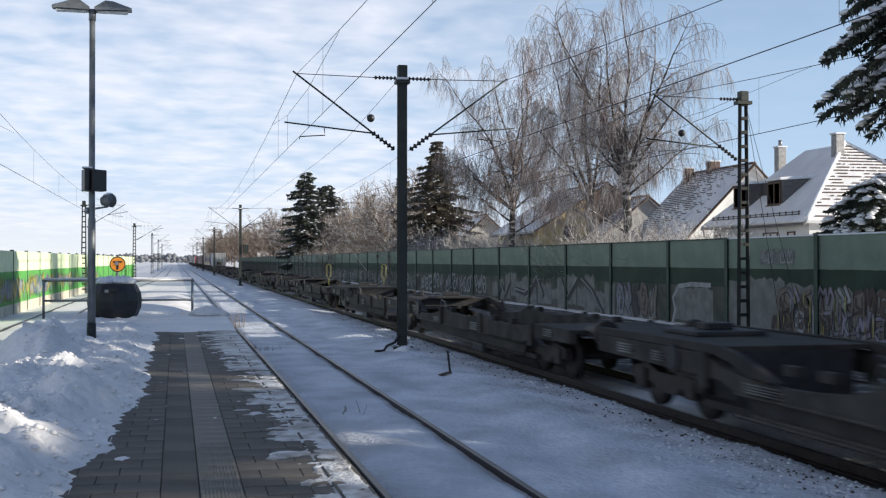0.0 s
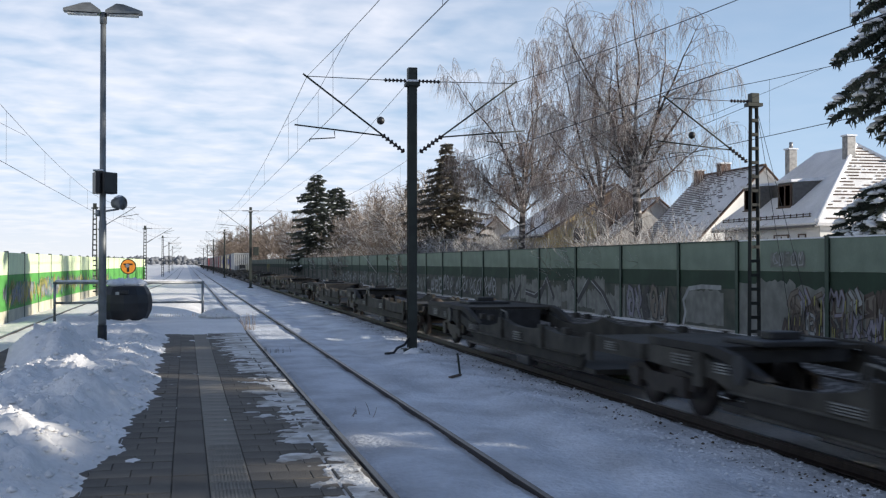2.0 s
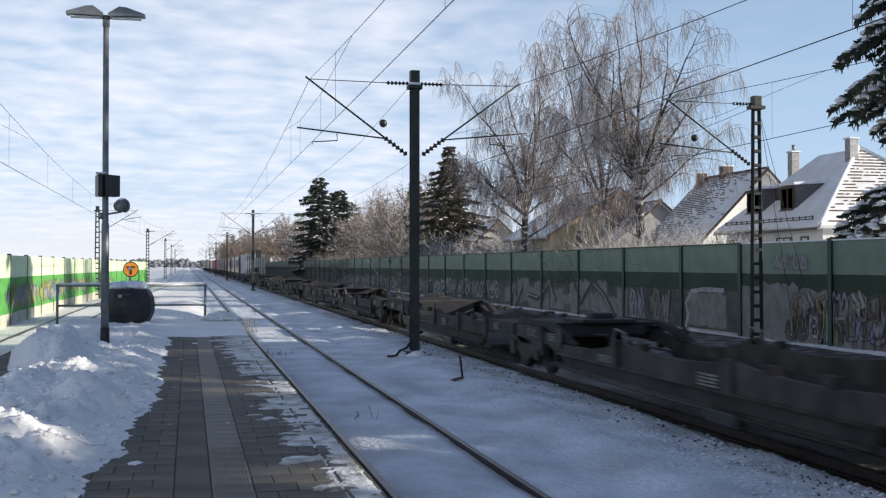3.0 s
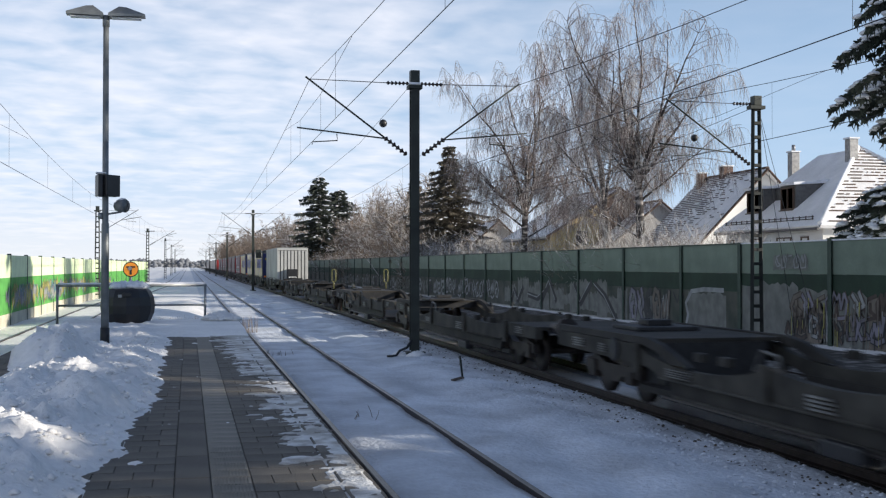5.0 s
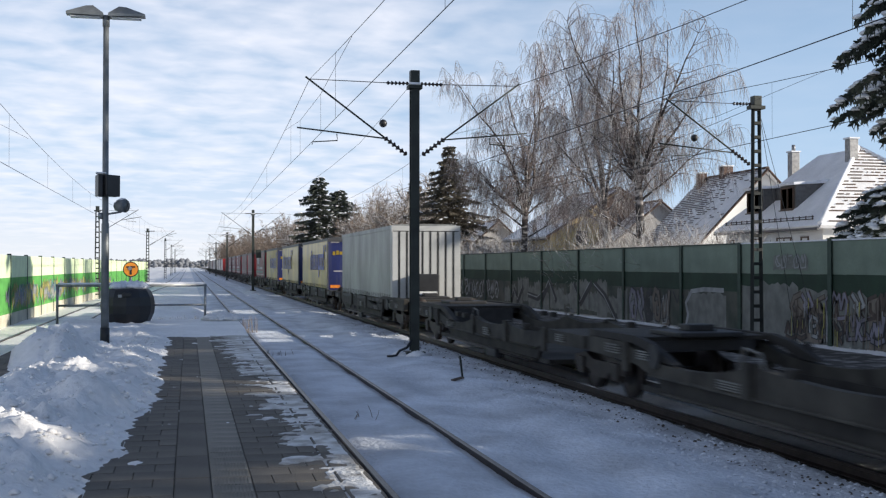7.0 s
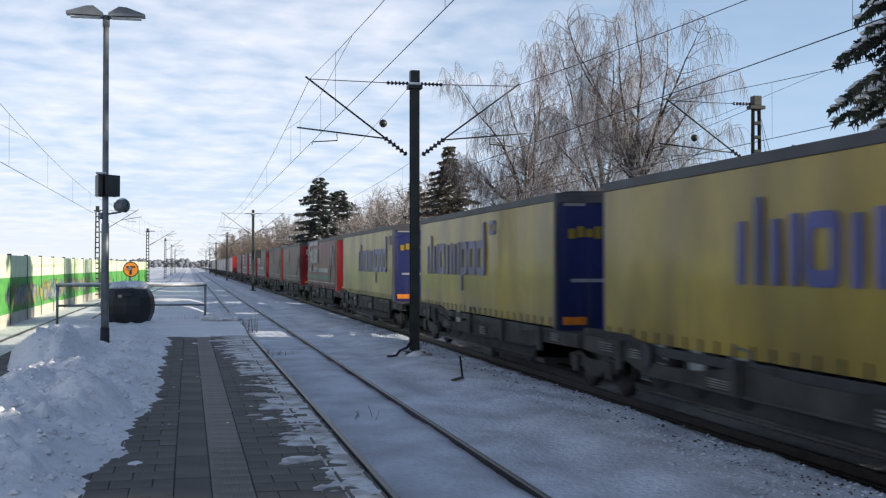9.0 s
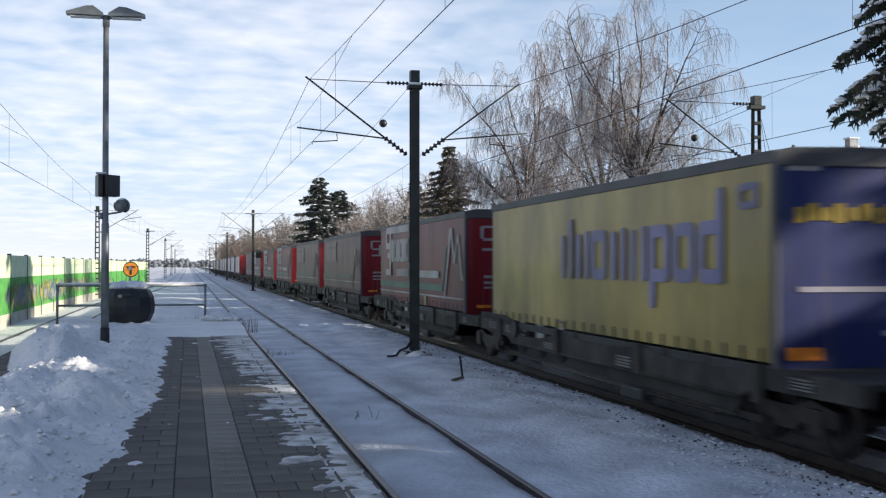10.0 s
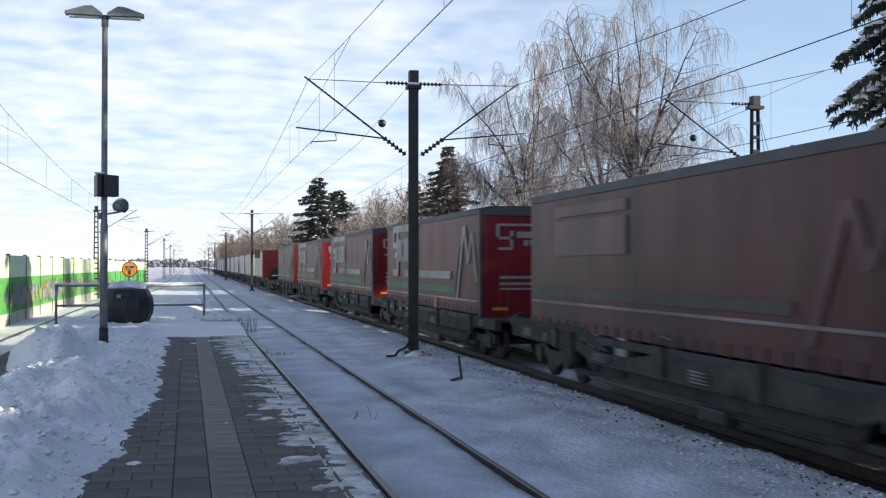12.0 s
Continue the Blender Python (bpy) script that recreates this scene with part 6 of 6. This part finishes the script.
def wall_paint():
    wr, wl_ = bpy.data.objects["wall_right"], bpy.data.objects["wall_left"]
    x, rng = WALL_X - 0.068, random.Random(31)

    def tag(lay, label):
        ms = Mesh()
        lay(ms)
        ms.done("graffiti", INKS, wr, label, smooth=False)

    def big_black(ms):
        for pts in ([(57.5, 0.5), (58.6, 1.5), (60.3, 0.2)], [(51.6, 1.45), (50.2, 0.9), (48.8, -0.1)], [(54.6, 1.4), (53.6, 0.5), (52.1, 1.5)], [(62.5, 0.7), (60.7, 0.55), (59.4, 0.95)], [(66.0, 0.2), (65.4, 0.9), (64.6, 0.3), (63.6, 1.1)]):
            ribbon(ms, pts, 0.34, x - 0.006, 0)
            ribbon(ms, [(a + 0.22, b + 0.05) for a, b in pts], 0.06, x - 0.008, 1)
    tag(big_black, "large black and pale spray strokes")

    def mark(ms, y, z, w, h, kind, width, back, fill):
        """One thick sprayed sign: a dark rim below a lighter fill, in one of a few abstract forms."""
        forms = ([[(0.1, 0.3), (0.0, 0.7), (0.3, 1.0), (0.75, 0.9), (1.0, 0.5), (0.75, 0.1), (0.35, 0.15), (0.3, 0.55), (0.65, 0.6)]],
                 [[(0.0, 0.9), (0.45, 0.55), (0.2, 0.45), (0.8, 0.0)], [(0.6, 1.0), (1.0, 0.5), (0.55, 0.35)]],
                 [[(0.9, 1.0), (0.3, 0.85), (0.0, 0.45), (0.3, 0.1), (1.0, 0.2), (0.5, 0.4), (0.45, 0.7)]],
                 [[(0.0, 0.2), (0.2, 0.7), (0.4, 0.25), (0.6, 0.8), (0.8, 0.3), (1.0, 1.0)], [(0.0, 0.05), (0.5, -0.05), (1.0, 0.1)]],
                 [[(0.1, 0.0), (0.0, 0.6), (0.35, 0.95), (0.5, 0.4), (0.75, 1.0), (1.0, 0.7), (0.85, 0.05), (0.1, 0.0)]],
                 [[(0.2, 0.9), (0.8, 0.95), (0.95, 0.55), (0.5, 0.5), (0.1, 0.3), (0.5, 0.0), (1.0, 0.1)], [(0.0, 1.05), (0.1, 0.6)]])
        for coat, ww, ink in ((0.0, width * 1.7, back), (-0.022, width, fill)):
            for line in forms[kind % 6]:
                ribbon(ms, [(y + w * (1 - a) + rng.uniform(-0.03, 0.03), z + h * b) for a, b in line], ww, x - 0.003 + coat * 0.2, ink)

    def scribble(ms):
        for i in range(15):
            mark(ms, 69 + i * 1.0, 0.25 + 0.1 * math.sin(i), 0.85, 1.1, rng.randint(0, 5), 0.13, 0, 1)
    tag(scribble, "row of pale sprayed signs with dark rims, unreadable")

    def piece(ms):
        patch(ms, 43.0, 47.3, -0.05, 1.1, x, 7, rng)
        for i, k in enumerate((3, 0, 2, 1, 0)):
            mark(ms, 43.0 + i * 0.86, -0.05 + 0.06 * (i % 2), 0.72, 1.35, k, 0.19, 0, 2 if i > 1 else 3)
        for i in range(5):
            mark(ms, 43.1 + i * 0.86, 0.0, 0.6, 1.2, 4 - i % 2, 0.035, 7, 1)
    tag(piece, "lilac and tan block signs with black outlines, unreadable")

    def pale(ms):
        patch(ms, 38.0, 41.2, 0.1, 1.36, x, 7, rng)
        ribbon(ms, [(38.2, 1.45), (39.8, 1.46), (40.9, 1.36), (41.4, 0.9), (41.2, 0.45), (41.4, 0.0)], 0.17, x - 0.003, 1)
        ribbon(ms, [(42.6, 1.3), (42.2, 0.9), (41.9, 1.4), (41.6, 1.1)], 0.10, x - 0.003, 0)
        patch(ms, 31.0, 36.8, -0.1, 1.55, x, 7, rng)
        patch(ms, 33.0, 35.6, 1.4, 1.75, x - 0.002, 7, rng)
        patch(ms, 32.4, 34.6, 2.22, 2.6, x, 7, rng)
        for i in range(5):
            mark(ms, 32.5 + i * 0.4, 2.28, 0.32, 0.42, rng.randint(0, 5), 0.05, 7, 1)
        for i in range(16):
            c = 47.5 + 1.25 * i
            patch(ms, c, c + rng.uniform(0.9, 1.6), rng.uniform(-0.1, 0.4), rng.uniform(0.9, 1.65), x + 0.001 - 0.001 * (i % 3), 7, rng)
    tag(pale, "pale grey blocks of covering paint")

    def drips(ms):
        for i in range(10):
            c = 20.4 + i * 1.25
            patch(ms, c, c + 1.35, -0.05, rng.uniform(1.0, 1.5), x - 0.001 * (i % 2), 7 if i % 3 else 3, rng)
        for row, (z, h) in enumerate(((0.75, 0.75), (0.1, 0.7))):
            for i in range(19):
                mark(ms, 20.6 + i * 0.68 + 0.3 * row + rng.uniform(-0.1, 0.1), z + rng.uniform(-0.1, 0.1), 0.62, h, rng.randint(0, 5), rng.choice((0.10, 0.13, 0.07)), 0 if row else 4, rng.choice((4, 4, 0, 1, 3, 2)))
        for i in range(150):
            c, t = rng.uniform(20.5, 33.4), rng.uniform(0.35, 1.5)
            ribbon(ms, [(c, t), (c + 0.02, t - rng.uniform(0.2, 0.8))], rng.choice((0.025, 0.04, 0.06)), x - 0.024, rng.choice((1, 4, 0, 4, 7, 3, 5)))
    tag(drips, "dense brown, black and pink sprayed signs with drips, unreadable")

    def more(ms):
        for i in range(46):
            mark(ms, 84.5 + i * 1.45 + rng.uniform(-0.2, 0.2), rng.uniform(0.0, 0.4), 1.1, rng.uniform(0.8, 1.1), rng.randint(0, 5), 0.15, rng.choice((0, 7)), rng.choice((1, 1, 7)))
    tag(more, "pale looping spray strokes along the wall")
    # the sunlit wall: heaped sprayed blots and loops
    ms = Mesh()
    for i in range(330):
        zc_ = rng.uniform(0.78, 1.35)
        c = rng.choice((36.5, 43.0, 52.5, 55.0, 62.0, 66.0, 74.0, 80.0, 90.0, 98.0)) + rng.uniform(-1.6, 1.6) * (1 + (i % 3))
        n = [Vector((left_x(a) - 2.25 + 0.066 + 0.002 * (i % 6), a, b)) for a, b in spray(rng, c - 0.6, c + 0.6, zc_ - 0.35, zc_ + 0.35)]
        w0, ink = rng.choice((0.04, 0.06, 0.10)), rng.choice((1, 5, 5, 5, 5, 1, 2, 6))
        for a, b in zip(n, n[1:]):
            coat = Vector((0.0004 * (len(ms.f) % 50), 0, 0))
            d = (b - a).normalized()
            w, e = Vector((0, -d.z, d.y)) * w0, d * w0 * 0.5
            ms.quad(a + w + coat - e, b + w + coat + e, b - w + coat + e, a - w + coat - e, ink)
    ms.done("graffiti", INKS, wl_, "yellow, white and blue sprayed strokes, unreadable", smooth=False)


wall_paint()


# ---- snow on the platform ----
def snow_depth(x, y):
    """Height of the snow over the paving; below zero where it is swept or melted."""
    streak = 0.16 * n2d(x * 0.5, y, 2.2, 1) + 0.10 * n2d(x, y * 2.0, 3.2, 2)
    edge = -0.42 - 0.32 * (1 - smooth01(7.5, 14, y)) + streak
    d = edge - x
    left = -2.72 + 0.18 * n2d(x, y, 0.9, 4) if y > 15 else -9
    d = min(d, x - left) if y < 27 else d
    lump = 0.30 + 0.60 * n2d(x, y, 1.0, 6) + 0.85 * abs(n2d(x, y, 2.3, 7)) + 0.55 * abs(n2d(x, y, 5.0, 9)) + 0.15 * n2d(x, y, 10.0, 10)
    h = (0.185 * smooth01(0.0, 0.8, d) * (0.3 + max(0.0, lump) * 1.2) + 0.03 * smooth01(0, 0.12, d)) if d > 0 else d * 0.25
    h *= 1.0 if y < 24 else 1 - 0.55 * smooth01(24, 30, y)
    for cx, cy, ch, cr in ((-1.98, 20.0, 0.50, 1.05), (-1.0, 13.0, 0.26, 0.4), (-1.5, 18.6, 0.06, 0.5), (-1.9, 10.6, 0.12, 0.8), (-0.95, 21.0, 0.06, 0.5)):
        q = ((x - cx) ** 2 + (y - cy) ** 2) / cr ** 2
        if d > -0.1 and q < 4:
            h += ch * math.exp(-q * q * 1.2) * (0.9 + 0.3 * n2d(x, y, 2.6, 11))
    h *= 0.15 + 0.85 * smooth01(0.2, 0.75, math.hypot(x + 1.69, y - 24.4)) if d > 0 else 1
    w = math.exp(-((x + 1.4) / 0.45) ** 2) * smooth01(16.5, 19.5, y) * (1 - smooth01(25.8, 27, y))
    h *= 1 - 0.8 * w if h > 0 else 1
    # the strip along the edge by the track
    r = x - (0.93 - 0.25 * smooth01(12, 24, y)) + 1.2 * streak + 0.22 * n2d(x, y, 1.4, 13) + 0.34 * n2d(x * 0.6, y, 5.0, 14) + 0.16 * n2d(x, y, 12.0, 16)
    r2 = 0.022 * smooth01(0, 0.12, r) - 0.01
    bare = n2d(x * 0.7, y, 2.6, 15) + 0.35 * n2d(x, y, 8.0, 18)
    if bare > 0.22 and y < 20:
        r2 = min(r2, 0.012 - 0.2 * (bare - 0.22))
    if abs(x - 1.125) < 0.015 and n2d(0, y, 2.2, 21) > 0.0:
        r2 = min(r2, -0.004)
    if x > 1.36 and y < 33:
        r2 = min(r2, 0.02 * n2d(0, y, 3.0, 22) + 0.012 * n2d(0, y, 11.0, 23))
    # scattered scraps and the covered far end
    scr = 0.9 * n2d(x, y * 1.2, 3.6, 17) - 0.60
    end = 0.10 * smooth01(26.0, 29.5, y + 0.9 * n2d(x, y, 1.2, 19)) - 0.012
    return max(h, r2, min(0.012, scr * 0.12), end)


def platform_snow():
    xs = [-3.34 + 0.045 * i for i in range(92)] + [0.80 + 0.03 * i for i in range(20)]
    ys = [-20.0 + 0.4 * i for i in range(58)] + [3.2 + 0.15 * i for i in range(20)] + [6.2 + 0.05 * i for i in range(220)] + [17.2 + 0.085 * i for i in range(198)]
    ms = Mesh()
    nx = len(xs)
    for y in ys:
        for x in xs:
            ms.v.append((x, y, PLAT_Z + max(-0.03, snow_depth(x, y) - 0.004)))
    for j in range(len(ys) - 1):
        for i in range(nx - 1):
            a = j * nx + i
            if max(ms.v[k][2] for k in (a, a + 1, a + nx, a + nx + 1)) > PLAT_Z - 0.025:
                ms.f.append((a, a + 1, a + nx + 1, a + nx))
                ms.m.append(1 if ms.v[a][0] > 0.45 and ms.v[a][1] < 27 else 0)
    o = ms.done("shovelled_snow", [SNOW, TRODDEN], None, "lumpy bank of shovelled snow with ragged melting edges", kind="stuff")
    tagged(o, category="snow")


platform_snow()


def snow_clods():
    """Clods that the shovel left on the bank."""
    rng = random.Random(15)
    ms = Mesh()
    for i in range(3000):
        y = 6.5 + 18.5 * rng.random() ** 1.3
        x = rng.uniform(-2.7, -0.25)
        h = snow_depth(x, y)
        if h < 0.004:
            continue
        r = (0.007 + 0.042 * rng.random() ** 3) * (1.0 if h > 0.03 else 0.5)
        ms.blob(Vector((x, y, PLAT_Z + h + r * 0.1)), r, rng, flat=rng.uniform(0.6, 0.95))
    tagged(ms.done("snow_clods", [SNOW], None, "clods of shovelled snow on the bank", kind="stuff"), category="snow")


snow_clods()


def scatter(name, n, seed, xr, yr, r0, r1, mat, label, category, flat):
    """Small loose pieces lying on the ground."""
    rng = random.Random(seed)
    ms = Mesh()
    for i in range(n):
        x, y = rng.uniform(*xr), yr[0] + (yr[1] - yr[0]) * rng.random() ** 1.6
        r = r0 + (r1 - r0) * rng.random() ** 2
        ms.blob(Vector((x, y, ground_z(x, y) + r * 0.1)), r, rng, flat=flat)
    tagged(ms.done(name, [mat], None, label, smooth=False, kind="stuff"), category=category)


scatter("loose_ballast", 900, 51, (6.5, 7.65), (7, 60), 0.010, 0.032, BALLAST, "dark ballast stones strewn on the snow", "gravel", 0.8)
scatter("snow_crumbs", 3200, 52, (5.6, 7.6), (7, 45), 0.012, 0.045, TRACK_SNOW, "crumbs of thrown-up snow beside the track", "snow", 0.6)
scatter("edge_crumbs", 300, 53, (1.5, 2.02), (6, 34), 0.015, 0.06, SNOW, "crumbs of snow below the platform edge", "snow", 0.6)
scatter("edge_stones", 260, 54, (1.5, 2.05), (6, 34), 0.012, 0.035, BALLAST, "dark stones showing beside the rail", "gravel", 0.8)


# ---- paving, laid last ----
def paving():
    rng = random.Random(6)
    zt = PLAT_Z

    def slab(w, l, h=0.032, cut=0.004):
        bm = bmesh.new()
        a = [(-w / 2, -l / 2), (w / 2, -l / 2), (w / 2, l / 2), (-w / 2, l / 2)]
        lo = [bm.verts.new((x, y, -h)) for x, y in a]
        mid = [bm.verts.new((x, y, -cut)) for x, y in a]
        top = [bm.verts.new((x - math.copysign(cut, x), y - math.copysign(cut, y), 0)) for x, y in a]
        for p, q in ((lo, mid), (mid, top)):
            for k in range(4):
                bm.faces.new((p[k], p[(k + 1) % 4], q[(k + 1) % 4], q[k]))
        bm.faces.new(top)
        return bm

    PX, PY = 0.316, 0.335
    proto = part("paver", slab(PX - 0.006, PY - 0.006), PAVER, platform)
    proto.matrix_basis = pose(0.6, 4.6, zt)
    rest, count = [], 0
    cols = []
    halves = []
    for y_i in range(-72, 86):
        y = 5.2 + PY * y_i
        odd = y_i % 2
        a, b = 0.478, -0.102
        if odd:
            halves += [(a + PX / 4, y), (a + PX * 1.75, y), (b - PX / 4, y)]
            a, b = a + PX / 2, b - PX / 2
        cols += [(a + PX * (i + 0.5), y) for i in range(1 if odd else 2)] + [(b - PX * (i + 0.5), y) for i in range(3)]
        if y > 14:
            cols += [(-2.83 - PX * i, y) for i in range(2)]
    hp = None
    for x, y in halves:
        if hp is None:
            hp = part("half_paver", slab(PX / 2 - 0.006, PY - 0.006), PAVER, platform)
            hp.matrix_basis = pose(x, y, zt)
        else:
            same("half_paver", hp, pose(x, y, zt + rng.uniform(-0.003, 0.002)), platform)
    cols.sort(key=lambda c: c[1])
    for x, y in cols:
        z = zt + rng.uniform(-0.004, 0.002)
        if count < 290 and x > -1.2 and y > 5:
            same("paver", proto, pose(x, y, z, rng.uniform(-0.4, 0.4), rng.uniform(-0.4, 0.4), rng.uniform(-0.3, 0.3)), platform)
            count += 1
        else:
            rest.append((x, y, z))
    bm = bmesh.new()
    src = slab(PX - 0.006, PY - 0.006)
    for x, y, z in rest:
        mp = {v: bm.verts.new((v.co.x + x, v.co.y + y, v.co.z + z)) for v in src.verts}
        for f in src.faces:
            bm.faces.new([mp[v] for v in f.verts])
    src.free()
    tagged(part("far_pavers", bm, PAVER, platform), kind="stuff")
    # smooth slabs left of the guiding strip
    s0 = None
    for i in range(-24, 28):
        m = pose(0.035, 5.4 + 1.04 * i, zt - 0.002 + rng.uniform(-0.002, 0.002))
        if s0 is None:
            s0 = part("cover_slab", slab(0.265, 1.03), PAVER, platform)
            s0.matrix_basis = m
        else:
            same("cover_slab", s0, m, platform)
    # the guiding strip: ribbed slabs first, then plain ones
    rib = plain = None
    for i in range(-80, 96):
        y = 5.2 + 0.302 * i
        m = pose(0.325, y, zt + 0.001 + rng.uniform(-0.0015, 0.0015))
        if y < 10.6:
            if rib is None:
                bm = slab(0.298, 0.298)
                for k in range(11):
                    x = -0.13 + 0.026 * k
                    box(bm, x - 0.007, x + 0.007, -0.14, 0.14, 0.0005, 0.006)
                rib = part("ribbed_slab", bm, TACTILE, platform)
                rib.matrix_basis = m
            else:
                same("ribbed_slab", rib, m, platform)
        elif plain is None:
            plain = part("guide_slab", slab(0.298, 0.298), TACTILE, platform)
            plain.matrix_basis = m
        else:
            same("guide_slab", plain, m, platform)
    e0 = None
    for i in range(-24, 29):
        m = pose(1.258, 5.0 + 1.0 * i + 0.5, zt + 0.002)
        if e0 is None:
            e0 = part("edge_stone", slab(0.258, 0.992, 0.05, 0.008), PAVER, platform)
            e0.matrix_basis = m
        else:
            same("edge_stone", e0, m, platform)


paving()


def motions():
    """The train runs past the platform at a steady speed."""
    for ob, s in moving:
        walk(ob, [(t, pose(TRAIN_X, s - SPEED * t, 0)) for t in (0.0, 3.0, 6.0, 9.0, 12.0)])


motions()
